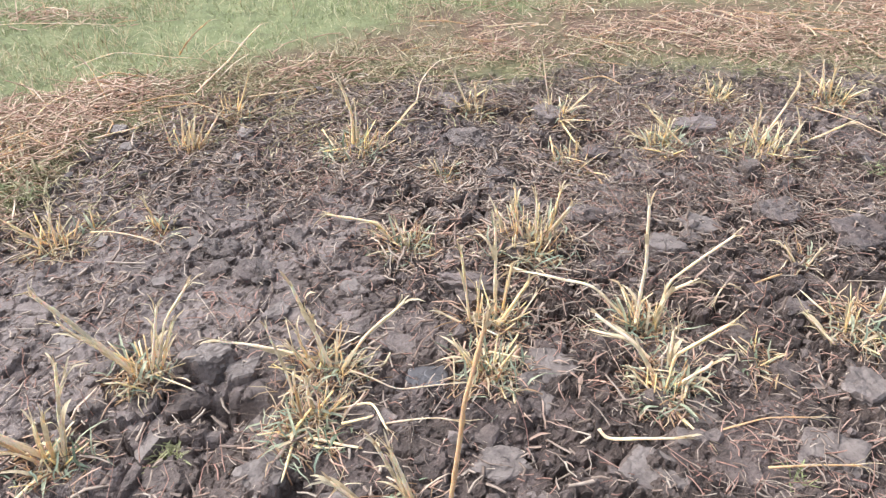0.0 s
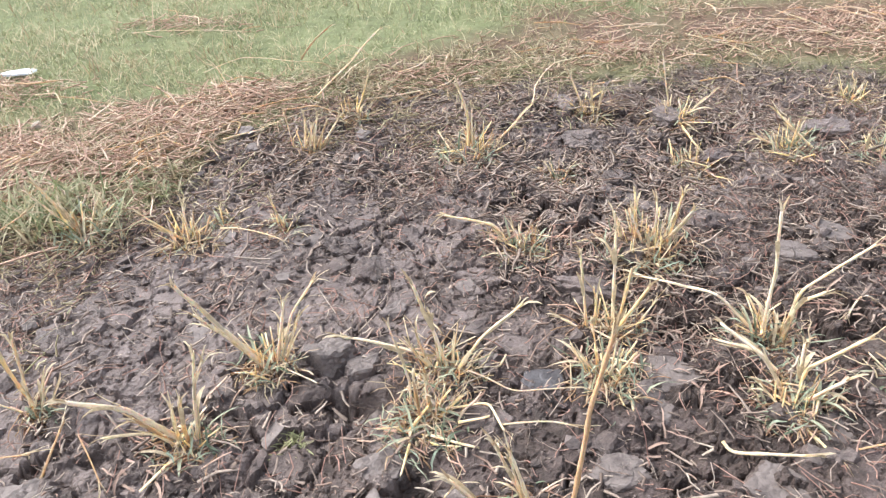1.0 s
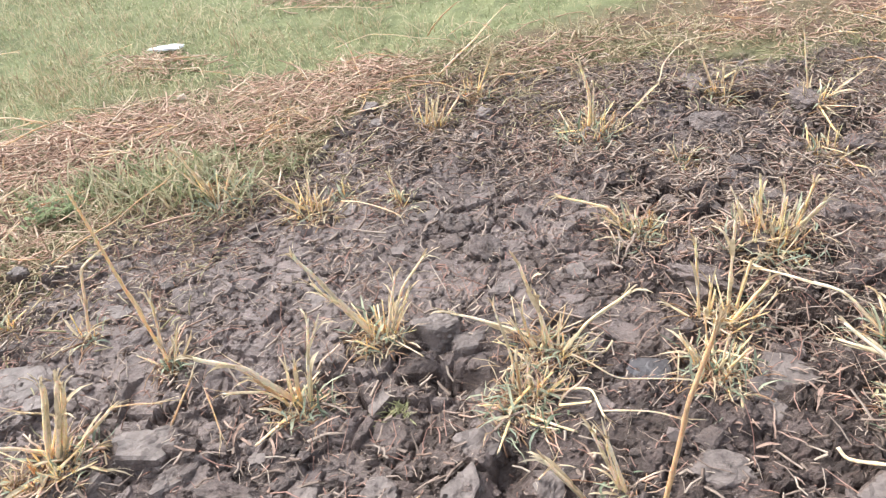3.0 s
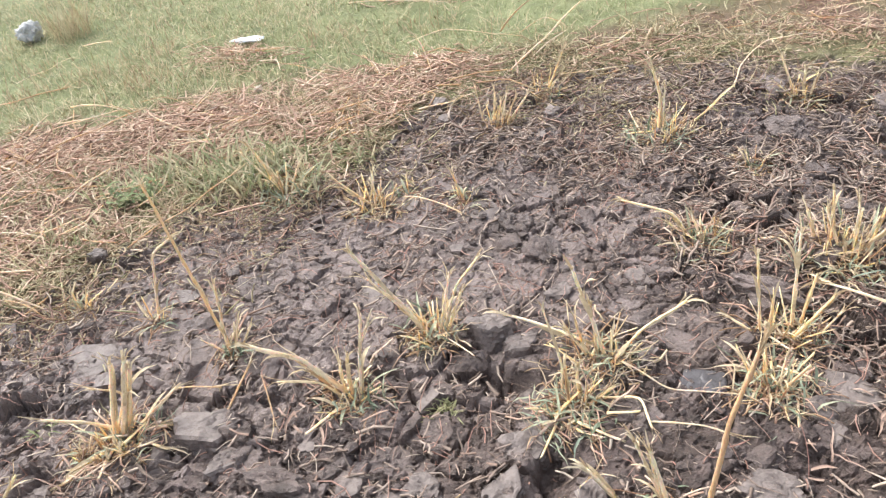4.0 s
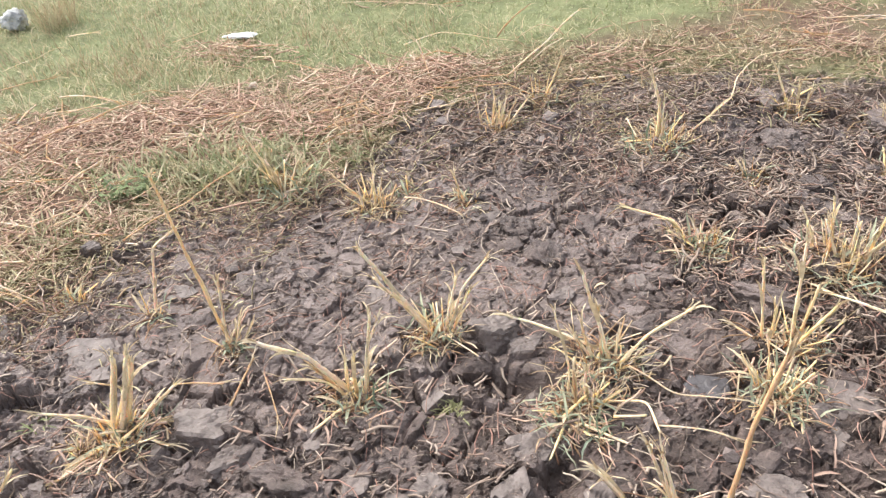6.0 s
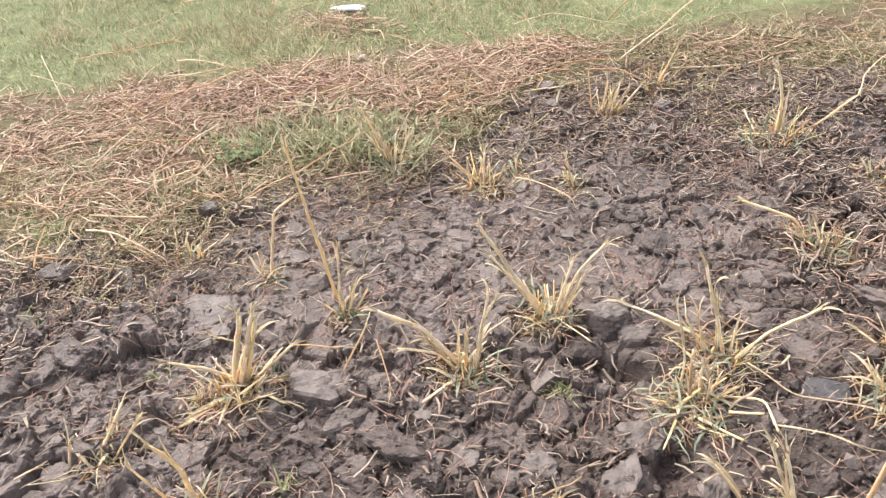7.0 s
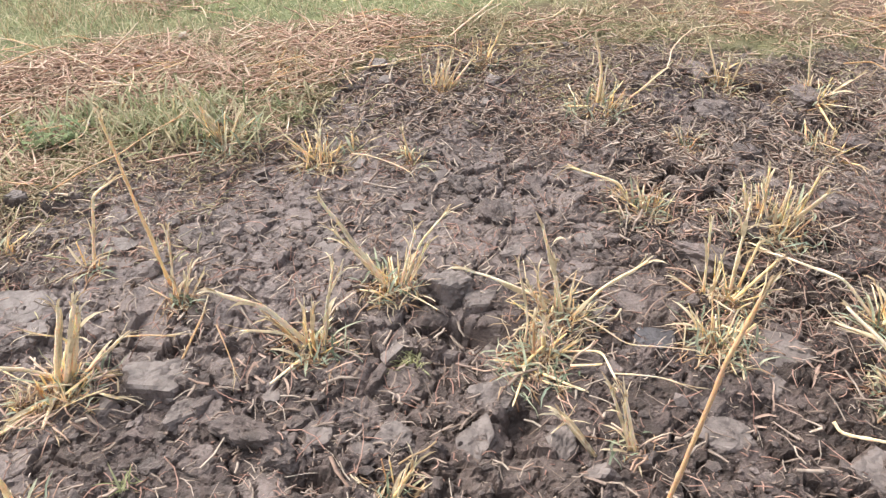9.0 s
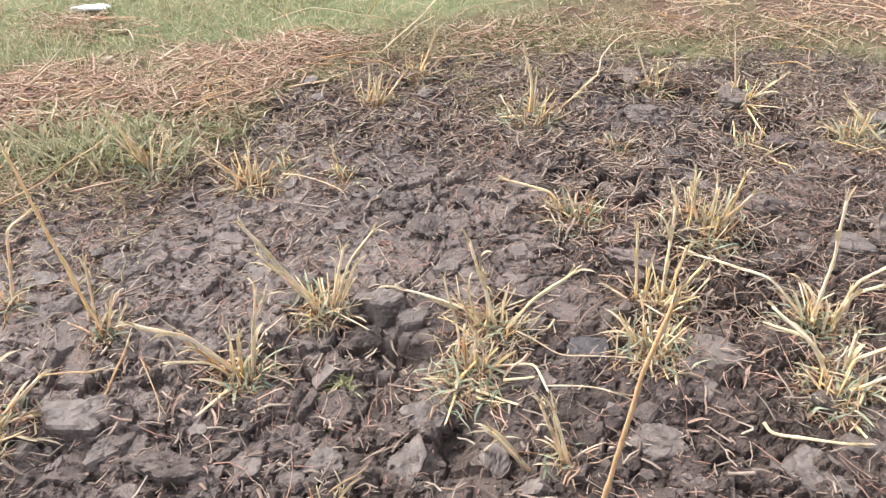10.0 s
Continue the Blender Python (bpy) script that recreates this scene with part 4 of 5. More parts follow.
stubble(-0.080, 1.070, [(-0.002, 0.009, 8, 173, 69, 0.199), (0.008, 0.002, 7, 173, 75, 0.186), (-0.081, -0.015, 7, 177, 52, 0.147), (-0.007, 0.005, 5, 173, 78, 0.156)], leaves=12, green=0.80, size=0.07, pale=0.7, label="few bare pale stubble stalks standing in mud")
stubble(-0.599, 0.816, [(0, 0, 6, 24, 64, 0.145), (0.013, 0.002, 5, 23, 76, 0.135)], leaves=25, green=0.60, size=0.09)
stubble(-1.717, 0.559, [(-0.034, 0.009, 7, 65, 49, 0.16), (0.006, 0.007, 5, 64, 42, 0.16)], leaves=25, green=0.60, size=0.10)
stubble(-1.357, 0.538, [(-0.01, 0.011, 8, 239, 88, 0.183, 239, 72, 0.112), (-0.064, -0.018, 5, 241, 76, 0.211)], leaves=30, green=0.40, size=0.10)
stubble(-1.751, 1.333, [(0.003, 0.001, 7, 53, 74, 0.264, 53, 18, 0.07)], leaves=16, green=0.40, size=0.07, label="single cut stalk with a snapped top standing in mud")
stubble(-1.606, 0.821, [(0, 0, 4, 235, 90, 0.043), (0, 0, 4, 55, 43, 0.034)], leaves=16, green=0.20, size=0.05)
loose_stalk(-1.271, 1.054, 0.008, 5, 93, 15, 0.16)
loose_stalk(-1.233, 1.185, 0.027, 3, 313, -4, 0.194)
loose_stalk(-2.122, 1.633, 0.034, 6.1, 26, 24, 0.297, 12, 31, 0.283, brown=1.0, label="long brown stalk leaning over the edge of the mud")
loose_stalk(0.375, 1.262, 0.036, 7.6, 308, -25, 0.030, 2, -1, 0.197)
loose_stalk(1.032, 1.860, 0.049, 5, 203, -4, 0.156)
loose_stalk(0.888, 1.799, 0.040, 5, 182, 30, 0.056, 232, -23, 0.088)
loose_stalk(-1.183, 2.103, 0.048, 6, 357, -2, 0.124, 343, -6, 0.123)
loose_stalk(-1.491, 3.126, 0.047, 8, 197, 78, 0.185)
loose_stalk(-1.688, 3.298, 0.126, 4, 23, 13, 0.196, 6, -8, 0.251, 36, -18, 0.16)
loose_stalk(-1.118, 3.169, 0.047, 7, 27, 36, 0.245, 49, 30, 0.2)
loose_stalk(-1.279, 3.541, 0.088, 7, 4, 49, 0.13, 17, 35, 0.091)
loose_stalk(-1.188, 3.595, 0.066, 4, 0, 32, 0.146, 355, -16, 0.095)
loose_stalk(-0.116, 2.906, 0.133, 4, 88, 1, 0.175, 68, 6, 0.22, 48, -10, 0.301)
loose_stalk(-2.509, 1.248, 0.080, 6, 357, 12, 0.186, 12, -32, 0.208)
loose_stalk(-3.835, 2.382, 0.108, 7, 5, 11, 0.36, 67, -8, 0.276)
loose_stalk(-3.855, 2.741, 0.110, 4, 16, 14, 0.241, 98, -4, 0.189)
loose_stalk(-3.910, 2.249, 0.179, 4, 329, -17, 0.398)
loose_stalk(-3.265, 2.548, 0.090, 7, 348, 11, 0.263, 17, -20, 0.143)
loose_stalk(-3.026, 2.184, 0.084, 7, 25, 12, 0.251, 69, -1, 0.211)
loose_stalk(-3.170, 2.062, 0.132, 4, 346, -13, 0.27)
loose_stalk(-1.875, 0.405, 0.014, 5, 37, 20, 0.081)
loose_stalk(-1.778, 0.498, 0.001, 6, 89, 64, 0.077)
loose_stalk(-4.011, 2.210, 0.079, 4, 347, 5, 0.376)
loose_stalk(-2.336, 1.246, 0.063, 4, 358, 0, 0.124, 359, -36, 0.079)
loose_stalk(-1.460, 1.073, 0.033, 5, 6, 10, 0.166)
loose_stalk(0.758, 1.157, 0.020, 5, 0, 2, 0.217)
loose_stalk(0.688, 1.276, 0.017, 4, 6, 3, 0.247)
loose_stalk(-0.248, 1.424, 0.078, 4, 345, -18, 0.131, 11, -2, 0.165)
loose_stalk(-0.149, 1.281, 0.038, 4, 12, -4, 0.131, 357, -12, 0.067)
loose_stalk(-0.273, 1.062, 0.024, 4, 18, 52, 0.058)
loose_stalk(1.359, 2.238, 0.040, 3, 2, -12, 0.192)
loose_stalk(-1.319, 2.812, 0.050, 4, 35, 7, 0.282)
loose_stalk(-2.971, 1.348, 0.078, 5, 346, 2, 0.276)
loose_stalk(-2.712, 1.302, 0.110, 5, 45, 17, 0.129)
loose_stalk(-2.783, 1.542, 0.127, 4, 96, 4, 0.29)
loose_stalk(-3.098, 1.590, 0.124, 4, 30, 6, 0.221)
loose_stalk(-2.665, 1.534, 0.102, 4, 4, 1, 0.195)
loose_stalk(1.587, 3.029, 0.046, 5, 317, -5, 0.306)
loose_stalk(0.610, 3.778, 0.097, 4, 317, -2, 0.396)
loose_stalk(0.182, 3.786, 0.097, 4, 13, 3, 0.331)
loose_stalk(1.062, 3.879, 0.088, 4, 327, 0, 0.38)
loose_stalk(1.469, 3.784, 0.091, 4, 13, 3, 0.414)
loose_stalk(-2.418, 4.031, 0.064, 5, 11, -2, 0.286, 355, 0, 0.345)
loose_stalk(-2.377, 3.140, 0.082, 4, 348, -2, 0.296)

# ---- straw, litter and grass ----
def scatter(seed, count, x0, x1, y0, y1, chance):
    rs = np.random.RandomState(seed)
    x, y = rs.uniform(x0, x1, count), rs.uniform(y0, y1, count)
    keep = rs.uniform(0, 1, count) < chance(x, y)
    return rs, x[keep], y[keep]


def green_patch(x, y):
    """The strip of live grass between the straw ridge and the western mud."""
    return np.exp(-(((x + 2.10) / 0.50) ** 2 + ((y - 2.10 - 0.45 * (x + 2.10)) / 0.19) ** 2))


def belt_share(x, y):
    """How thickly straw lies at a place: a ridge along the western edge, a spread mat to the north, thin scraps between."""
    d, b = past_edge(x, y), (y - belt(x)) + 0.22 * fractal(x * 2.3, y * 2.3, 300, 3)
    band = np.clip(0.6 + d / 0.45, 0, 1) * np.clip(0.42 - (b + 0.13 * np.clip((-0.9 - x) / 0.3, 0, 1)) / (0.34 + 0.3 * np.clip((x + 1.1) / 0.4, 0, 1)), 0, 1)
    patch = np.clip(0.55 + 1.4 * fractal(x * 2.0 + 3, y * 2.0, 320, 3), np.where(x < -2.0, 0.45, 0.2), 1)
    west = np.clip((-1.25 - x) / 0.3, 0, 1)
    north = np.clip(0.45 + 0.4 * (x + 0.3), 0.3, 0.62) * np.clip((y - 3.62 + 0.22 * np.clip((x + 0.2) / 0.6, 0, 1) + 0.25 * fractal(x * 2, y * 2, 325, 3)) / 0.25, 0, 1)
    scraps = 0.22 + 0.7 * np.exp(-(((x + 0.75) / 0.28) ** 2 + ((y - 3.42) / 0.14) ** 2))
    heap = 0.7 * np.exp(-(((x + 2.16) / 0.30) ** 2 + ((y - 4.22) / 0.09) ** 2)) + np.exp(-(((x + 2.74) / 0.28) ** 2 + ((y - 3.28) / 0.12) ** 2)) + np.exp(-(((x + 1.45) / 0.22) ** 2 + ((y - 3.22) / 0.16) ** 2))
    ridge = np.exp(-(((y - 2.48 - 0.42 * (x + 2.2)) / 0.24) ** 2)) * (x < -1.5) * (x > -3.4)
    foot = np.clip((2.35 + 0.45 * (x + 2.2) - y) / 0.3, 0, 1) * (x < -1.5)
    hollow = np.exp(-(((x + 2.02) / 0.13) ** 2 + ((y - 2.76) / 0.06) ** 2))
    return np.clip(band * patch * np.maximum(np.maximum(west, north), scraps) + heap + ridge * band, 0, 1) * (1 - 0.1 * foot) * (1 - 0.9 * hollow) * (1 - 0.7 * green_patch(x, y))


rs, x, y = scatter(21, 150000, -5.0, 4.2, 0.9, 5.6, belt_share)
n = len(x)
pile = belt_share(x, y)
tagged(strands("straw_litter", np.stack([x, y, height(x, y) + 0.004 + rs.uniform(0, 0.05, n) * pile], 1), np.where(rs.uniform(0, 1, n) < 0.4, rs.normal(0.25, 0.6, n), rs.uniform(0, 6.283, n)) + np.pi * (rs.uniform(0, 1, n) < 0.5), rs.normal(0.06, 0.22, n), rs.gamma(2.5, 0.028, n).clip(0.025, 0.22), rs.normal(0, 0.32, n), rs.normal(0.15, 0.25, n), rs.gamma(4, 0.00066, n).clip(0.0010, 0.0052), STRAW, steps=2), "rust-brown straw lying matted along the grass edge", "straw", kind="stuff")


def soil_share(x, y):
    return np.clip(0.6 - past_edge(x, y) / 0.1, 0, 1) * np.clip(0.34 + 1.2 * fractal(x * 2.4, y * 2.4, 330, 3) + 0.1 * np.clip((y - 2.2) / 0.8, 0, 1) + 0.4 * np.clip(1 + past_edge(x, y) / 0.35, 0, 1), 0.22, 1) * np.clip(0.7 + 0.6 * (y - 1.5) + 0.6 * np.clip(-1.2 - x, 0, 1), 0.72, 1)


rs, x, y = scatter(22, 70000, -3.2, 2.6, 0.45, 3.7, soil_share)
n = len(x)
tagged(strands("chopped_litter", np.stack([x, y, height(x, y) + 0.010], 1), rs.uniform(0, 6.283, n), rs.normal(0.12, 0.24, n), rs.gamma(2, 0.018, n).clip(0.010, 0.12), rs.normal(0, 0.9, n), rs.normal(0.15, 0.4, n), rs.gamma(3, 0.00055, n).clip(0.0007, 0.0045), LITTER, steps=2), "chopped bits of straw and stem on the mud", "straw bits", kind="stuff")
def chaff_share(x, y):
    """Short broad chaff, thickest over the far half of the plot."""
    return np.clip(-past_edge(x, y) / 0.15, 0, 1) * np.clip(0.05 + 1.4 * fractal(x * 2.8, y * 2.8, 390, 3) * np.clip((y - 1.5) / 0.6, 0.2, 1) + 0.75 * np.clip((y - 2.0) / 0.6, 0, 1) * np.clip(1 - (np.abs(x + 0.4) - 1.0) / 0.8, 0.35, 1), 0.04, 1)


rs, x, y = scatter(26, 48000, -2.6, 2.2, 0.5, 3.6, chaff_share)
n = len(x)
tagged(strands("straw_chaff", np.stack([x, y, height(x, y) + 0.012], 1), rs.uniform(0, 6.283, n), rs.normal(0.1, 0.25, n), rs.gamma(4, 0.011, n).clip(0.015, 0.10), rs.normal(0, 0.9, n), rs.normal(0.15, 0.3, n), rs.gamma(5, 0.00072, n).clip(0.0018, 0.0062), CHAFF, steps=2), "short buff and rust-brown chaff pressed into the mud", "straw bits", kind="stuff")
rs, x, y = scatter(23, 20000, -2.6, 2.0, 0.5, 3.2, lambda x, y: 1.25 * soil_share(x, y))
n = len(x)
tagged(strands("rootlet_litter", np.stack([x, y, height(x, y) + 0.004], 1), rs.uniform(0, 6.283, n), rs.normal(0.2, 0.4, n), rs.gamma(2, 0.024, n).clip(0.015, 0.12), rs.normal(0, 1.2, n), rs.normal(0.5, 0.5, n), rs.uniform(0.0009, 0.0024, n), ROOTS), "thin reddish rootlets on the mud", "rootlets", kind="stuff")


rs, x, y = scatter(24, 120000, -3.2, 2.8, 0.9, 4.0, lambda x, y: np.clip(0.75 - 0.25 * x, 0.5, 1) * np.clip(1 + past_edge(x, y) / 0.75, 0, 1) ** 1.5 * np.clip(1 - (past_edge(x, y) - 0.15) / 0.3, 0, 1) * np.clip(0.5 + 1.3 * fractal(x * 3.5, y * 3.5, 380, 3), 0.1, 1))
n = len(x)
tagged(strands("dry_scraps", np.stack([x, y, height(x, y) + 0.006], 1), rs.uniform(0, 6.283, n), rs.normal(0.25, 0.35, n), rs.gamma(2.5, 0.017, n).clip(0.015, 0.13), rs.normal(0, 0.9, n), rs.normal(0.4, 0.4, n), rs.gamma(4, 0.00058, n).clip(0.001, 0.004), DRY_GRASS, steps=2), "dry buff grass scraps trodden into the mud margin", "straw bits", kind="stuff")


def grass_share(x, y):
    d, b = past_edge(x, y), (y - belt(x)) + 0.25 * fractal(x * 2.0, y * 2.0, 300, 3)
    meadow = np.clip(0.45 + b / 0.5, 0, 1)
    fringe = np.clip(0.4 + d / 0.2, 0, 1) * np.clip(0.12 + 1.5 * fractal(x * 2.8, y * 2.8, 340, 3), 0.03, 0.6) * np.clip(1 - (x + 0.3) / 0.5, 0.03, 1)
    tufts = 0.5 * green_patch(x, y)
    near = np.clip(1.5 - (y - 3.2) / 5.5, 0.3, 1)
    return np.clip(np.maximum(np.maximum(meadow, fringe), tufts) * near, 0, 1) * (d > -0.06)


rs, x, y = scatter(31, 240000, -7.5, 3.8, 0.9, 7.5, lambda x, y: grass_share(x, y) * np.clip(0.7 + 0.9 * fractal(x * 5, y * 5, 360, 3), 0.15, 1))
n = len(x)
tall = 1 + 0.9 * value_noise(x * 2.5, y * 2.5, 350)
tagged(strands("meadow_grass", np.stack([x, y, height(x, y) - 0.003], 1), rs.uniform(0, 6.283, n), rs.normal(0.95, 0.35, n), rs.gamma(5, 0.0075, n).clip(0.012, 0.09) * tall, rs.normal(0, 0.6, n), rs.uniform(0.1, 1.5, n), rs.uniform(0.0014, 0.0034, n), GRASS, flat=1.0, steps=2), "short pale green meadow grass", "grass", kind="stuff")
rs, x, y = scatter(32, 150000, -7.0, 3.8, 0.9, 7.0, lambda x, y: np.clip(grass_share(x, y) * 0.5 + 0.4 * belt_share(x, y) * (x < -0.8) + 1.6 * np.clip((2.35 + 0.45 * (x + 2.2) - y) / 0.3, 0, 1) * (x < -1.5) * (past_edge(x, y) > 0.0) + 0.8 * green_patch(x, y) + np.clip(0.2 - 0.35 * x, 0.12, 0.55) * np.clip(0.7 + past_edge(x, y) / 0.3, 0, 1) * np.clip(1 - (y - belt(x)) / 0.3, 0, 1), 0, 1) * np.clip(0.4 + 1.6 * fractal(x * 3, y * 3, 370, 3), 0.05, 1))
n = len(x)
tagged(strands("dry_grass", np.stack([x, y, height(x, y) - 0.003], 1), rs.uniform(0, 6.283, n), rs.normal(0.85, 0.35, n), rs.gamma(5, 0.019, n).clip(0.03, 0.2), rs.normal(0, 0.6, n), rs.uniform(0.2, 1.6, n), rs.uniform(0.0013, 0.003, n), DRY_GRASS, flat=1.0), "dry buff grass among the straw", "grass", kind="stuff")


# ---- the long broken stalk, straw stalks, rubbish and plants of the meadow ----
v_rng = random.Random(5)


def straw_stalk(x, y, turn, rise, length, r, bow):
    rng = v_rng
    pts = bent_line((0, 0, 0), [(turn, rise, length * 0.5), (turn + bow, rise - rng.uniform(0, 14), length * 0.5)])
    fine, rad = knots(pts, r, rng, 0.12)
    v, f = tube(fine, rad, 6, 0.004, rng)
    ob = link_mesh("straw_stalk", v, f, rng.choice((BROWN_STALK, LOOSE_STALK)))
    ob.location = (x, y, low(x, y) + rng.uniform(0.012, 0.05))
    return tagged(ob, "long dry reddish straw stalk lying in the straw mat", "straw stalk", group="straw stalks along the grass edge")


made = 0
while made < 260:
    x, y = v_rng.uniform(-4.4, 3.4), v_rng.uniform(1.0, 4.7)
    if v_rng.random() < float(belt_share(np.array([x]), np.array([y]))[0]) * 0.8:
        straw_stalk(x, y, v_rng.gauss(12, 60) + 180 * v_rng.randrange(2), v_rng.uniform(-3, 12), v_rng.uniform(0.10, 0.34), v_rng.uniform(0.002, 0.0036), v_rng.gauss(0, 30))
        made += 1


def bent_tall_stalk():
    rng = random.Random(9)
    fine, rad = knots([Vector(p) for p in ((0, 0, -0.03), (0.051, 0.074, 0.45), (0.085, 0.115, 0.60))], 0.0052, rng, 0.13)
    v, f = tube(fine, rad, 9, 0.012, rng)
    ob = link_mesh("tall_stalk", v, f, RUST_STALK)
    ob.location = (-0.018, 0.86, low(-0.018, 0.86))
    tagged(ob, "tall yellow-brown stalk leaning out of the mud", "dry stalk")
    v, f = merge(frayed(fine[-1], (fine[-1] - fine[-2]).normalized(), rad[-1], rng) + frayed(fine[-1], (fine[-1] - fine[-2]).normalized(), rad[-1] * 1.4, rng))
    tagged(link_mesh("frayed_end", v, f, DRY_LEAF, ob), kind="stuff")


bent_tall_stalk()


def crumpled(name, x, y, turn, w, d, h, mat, label, category, seed):
    """A crumpled sheet lying on the grass, closed underneath."""
    bm = bmesh.new()
    bmesh.ops.create_icosphere(bm, subdivisions=4, radius=1)
    off = Vector((seed, seed * 2, 0))
    for p in bm.verts:
        q = p.co.normalized()
        r = 1 + 0.35 * noise.noise(q * 1.7 + off) - 0.5 * abs(noise.noise(q * 3.5 + off)) + 0.14 * noise.noise(q * 9 + off)
        p.co = Vector((q.x * r * w / 2 * (1 - 0.3 * max(q.x, 0)), q.y * r * d / 2, q.z * r * h / 2 + h * 0.3))
    me = bpy.data.meshes.new(name)
    bm.to_mesh(me)
    bm.free()
    me.polygons.foreach_set("use_smooth", [True] * len(me.polygons))
    me.materials.append(mat)
    ob = new(name, me)
    ob.matrix_world = pose(x, y, low(x, y) + 0.02, 0, 0, turn)
    return tagged(ob, label, category)


def plain(name, c, c2, rough, scale):
    m, nt, b = material(name, rough, 0.4)
    f = tex_noise(nt, scale, 4, 0.6)
    nt.links.new(ramp(nt, f, [(0.35, c), (0.7, c2)]), b.inputs["Base Color"])
    relief(nt, b, [(f, 0.4, 0.006)])
    return m


WHITE = plain("white_plastic", (0.78, 0.78, 0.80), (0.86, 0.86, 0.87), 0.35, 18)
GREY = plain("grey_sacking", (0.26, 0.26, 0.25), (0.62, 0.61, 0.59), 0.8, 30)
crumpled("plastic_scrap", -2.783, 3.475, 12, 0.24, 0.075, 0.022, WHITE, "white crumpled plastic scrap lying on the grass", "litter", 3)
crumpled("grey_bag", -4.532, 3.482, 40, 0.19, 0.15, 0.14, GREY, "crumpled grey and white bag lying on the grass", "litter", 8)


def tuft(name, x, y, count, spread, tall, mat, label, category, width=0.004, rise=(50, 88)):
    """A standing tuft: a fan of blades from one root."""
    rng = random.Random(int(1000 + x * 37 + y * 91))
    root = new(name)
    root.location = (x, y, low(x, y))
    tagged(root, label, category)
    for part_name, k in (("blade_fan", 0.6), ("inner_fan", 0.4)):
        out = []
        for _ in range(int(count * k)):
            t = rng.uniform(0, 360)
            a, rr = rng.uniform(0, 6.283), spread * math.sqrt(rng.random())
            p = arc((rr * math.cos(a), rr * math.sin(a), -0.005), t, rng.uniform(*rise), tall * rng.uniform(0.5, 1.1), rng.uniform(5, 60), 5, 0.08, rng)
            out.append(strip(p, width * rng.uniform(0.6, 1.3), Vector((-math.sin(radians(t)), math.cos(radians(t)), 0))))
        v, f = merge(out)
        tagged(link_mesh(part_name, v, f, mat, root), kind="stuff")
    return root


tuft("dry_tuft", -4.264, 3.569, 170, 0.13, 0.34, DRY_GRASS, "tall dry reddish grass tuft standing in the meadow", "grass tuft")
GEN_TUFTS = [(-1.93, 2.20, 0.16), (-1.78, 2.26, 0.15), (-2.06, 2.10, 0.15), (-1.62, 2.12, 0.14), (-2.22, 2.02, 0.14), (-2.40, 1.62, 0.10), (-1.55, 2.42, 0.10), (-2.15, 2.22, 0.16), (-2.32, 2.10, 0.14), (-1.98, 2.06, 0.17), (-1.86, 2.12, 0.17), (-2.48, 1.96, 0.12)]
for x, y, h in GEN_TUFTS:
    tuft("grass_tuft", x, y, 55, 0.12, h, EDGE_GRASS, "green grass tuft at the edge of the mud", "grass tuft", 0.0085, (35, 85))
for x, y, h in ((-3.55, 2.98, 0.12), (-3.20, 3.02, 0.10), (-3.02, 2.92, 0.12), (-3.75, 2.72, 0.11), (-2.72, 3.10, 0.10), (-4.05, 3.05, 0.10), (-3.40, 3.30, 0.11), (-4.40, 2.75, 0.11), (-2.30, 3.55, 0.10), (-1.75, 3.75, 0.10)):
    tuft("brown_tuft", x, y, 70, 0.16, h, DRY_GRASS, "low brownish dry grass tuft in the meadow", "grass tuft", 0.005, (35, 85))


WEED_LEAF = island_material("weed_leaf", [(0.12, 0.16, 0.07), (0.18, 0.23, 0.10), (0.27, 0.31, 0.17)], 0.8, trans=0.25)


def weed(x, y, seed):
    """A low broad-leaved weed: short stems with small oval leaves."""
    rng = random.Random(seed)
    root = new("weed")
    root.location = (x, y, low(x, y))
    tagged(root, "low bright green broad-leaved weed in the grass", "weed")
    for _ in range(9):
        t = rng.uniform(0, 360)
        p = arc((0, 0, 0), t, rng.uniform(30, 80), rng.uniform(0.05, 0.11), 30, 4, 0.1, rng)
        v, f = tube(p, [0.0016] * 5, 4)
        st = link_mesh("stem", v, f, GREEN_LEAF, root)
        for q in p[1:]:
            for s in (-1, 1):
                tt = t + s * rng.uniform(50, 100)
                lp = arc(q, tt, rng.uniform(0, 40), rng.uniform(0.018, 0.032), 40, 4)
                v, f = strip(lp, rng.uniform(0.012, 0.018), Vector((-math.sin(radians(tt)), math.cos(radians(tt)), 0)), 0.1)
                link_mesh("leaf", v, f, WEED_LEAF, st)
    return root


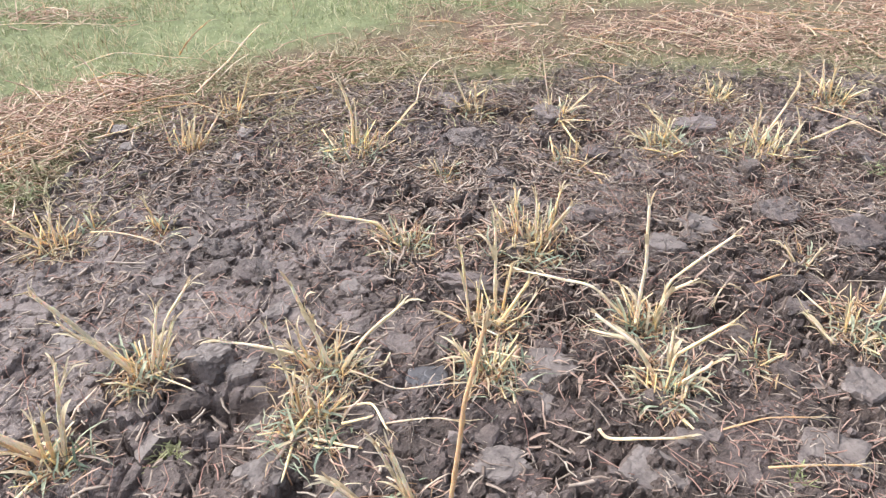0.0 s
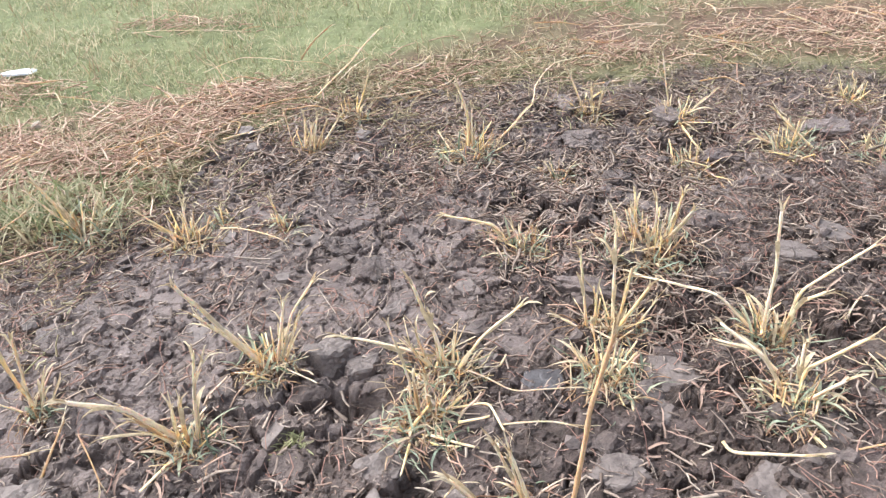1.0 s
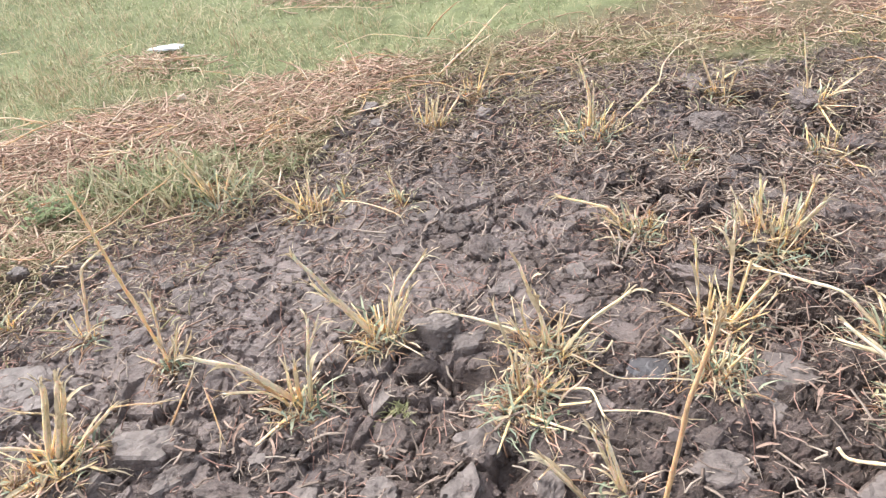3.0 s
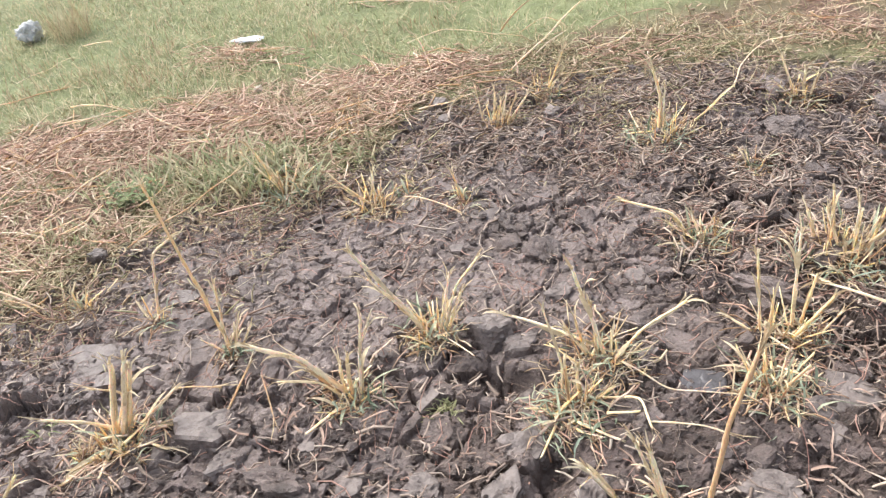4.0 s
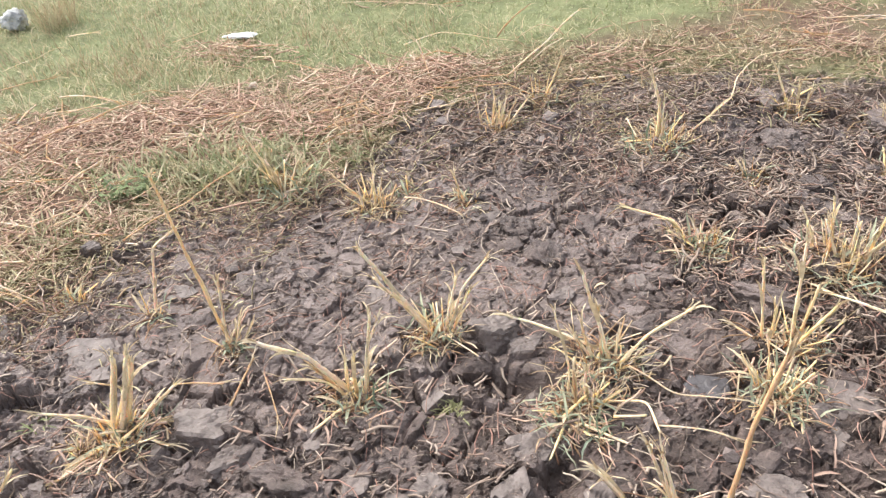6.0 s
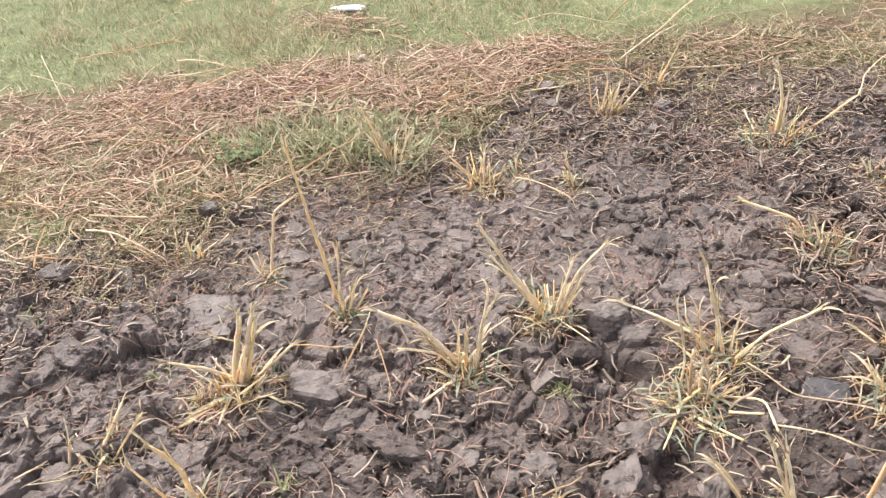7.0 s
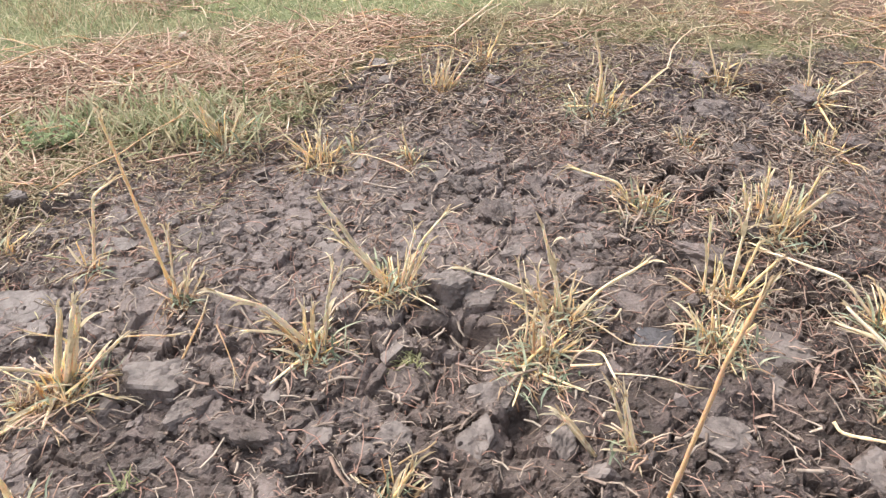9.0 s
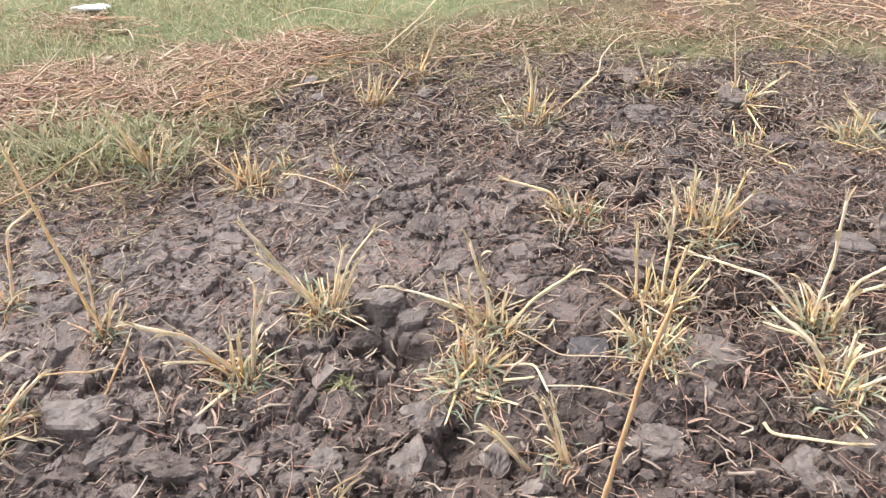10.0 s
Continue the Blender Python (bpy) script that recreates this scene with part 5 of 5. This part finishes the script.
def husk_pile(x, y, count, spread, seed):
    """Torn husks and leaf pieces, curled, lying in a small heap."""
    rng = random.Random(seed)
    root = new("husk_pile")
    root.location = (x, y, low(x, y))
    tagged(root, "small heap of torn reddish dead husks on mud", "dead leaves")
    for _ in range(count):
        t = rng.uniform(0, 360)
        a, rr = rng.uniform(0, 6.283), spread * math.sqrt(rng.random())
        px, py = rr * math.cos(a), rr * math.sin(a) * 0.6
        p = arc((px, py, low(x + px, y + py) - root.location.z + rng.uniform(0.004, 0.02)), t, rng.uniform(0, 40), rng.uniform(0.04, 0.10), rng.uniform(20, 90), 5, 0.3, rng)
        v, f = strip(p, rng.uniform(0.004, 0.010), Vector((-math.sin(radians(t)), math.cos(radians(t)), 0)), 0.45)
        link_mesh("husk", v, f, HUSK, root)
    return root


PALE_HUSK = plain("pale_husk", (0.52, 0.44, 0.34), (0.70, 0.62, 0.50), 0.8, 30)
HUSK = plain("dead_husk", (0.27, 0.175, 0.13), (0.42, 0.30, 0.23), 0.75, 20)
for seed, (x, y, count, spread) in enumerate([(0.79, 1.79, 16, 0.11), (0.40, 1.50, 10, 0.07), (0.22, 1.30, 10, 0.07), (-1.02, 1.10, 12, 0.09), (-1.58, 0.78, 14, 0.10)]):
    husk_pile(x, y, count, spread, seed + 60)
crumpled("paper_fleck", 0.26, 2.60, 20, 0.035, 0.025, 0.012, WHITE, "tiny white scrap lying on the mud", "litter", 12)
crumpled("husk_fleck", -2.33, 2.88, 60, 0.05, 0.04, 0.03, PALE_HUSK, "small pale husk on the straw heap", "litter", 14)
crumpled("paper_scrap", -5.43, 4.33, 10, 0.12, 0.05, 0.015, WHITE, "white paper scrap lying in the far grass", "litter", 17)
loose_stalk(-3.99, 3.37, 0.055, 9, 24, 1, 0.17, label="short pale flattened stalk lying on the grass")

for seed, (x, y) in enumerate([(-2.272, 1.923), (-2.34, 1.88)]):
    weed(x, y, seed + 1)


# ---- green sprouts on the mud ----
for x, y, h in ((-0.689, 1.237, 0.07), (-0.725, 1.250, 0.06), (-1.817, 0.858, 0.05), (-0.693, 1.232, 0.06), (-0.722, 1.239, 0.05), (-1.196, 0.688, 0.09), (-0.673, 1.230, 0.05), (0.827, 1.118, 0.07), (-2.453, 0.901, 0.08), (-2.388, 0.839, 0.07), (1.645, 2.565, 0.09), (1.680, 2.557, 0.08), (-0.698, 1.225, 0.05), (-0.532, 2.837, 0.05), (0.894, 2.815, 0.10)):
    tuft("grass_sprout", x, y, 16, 0.035, h, GRASS, "small green grass sprout in the mud", "grass sprout", 0.005, (20, 75))
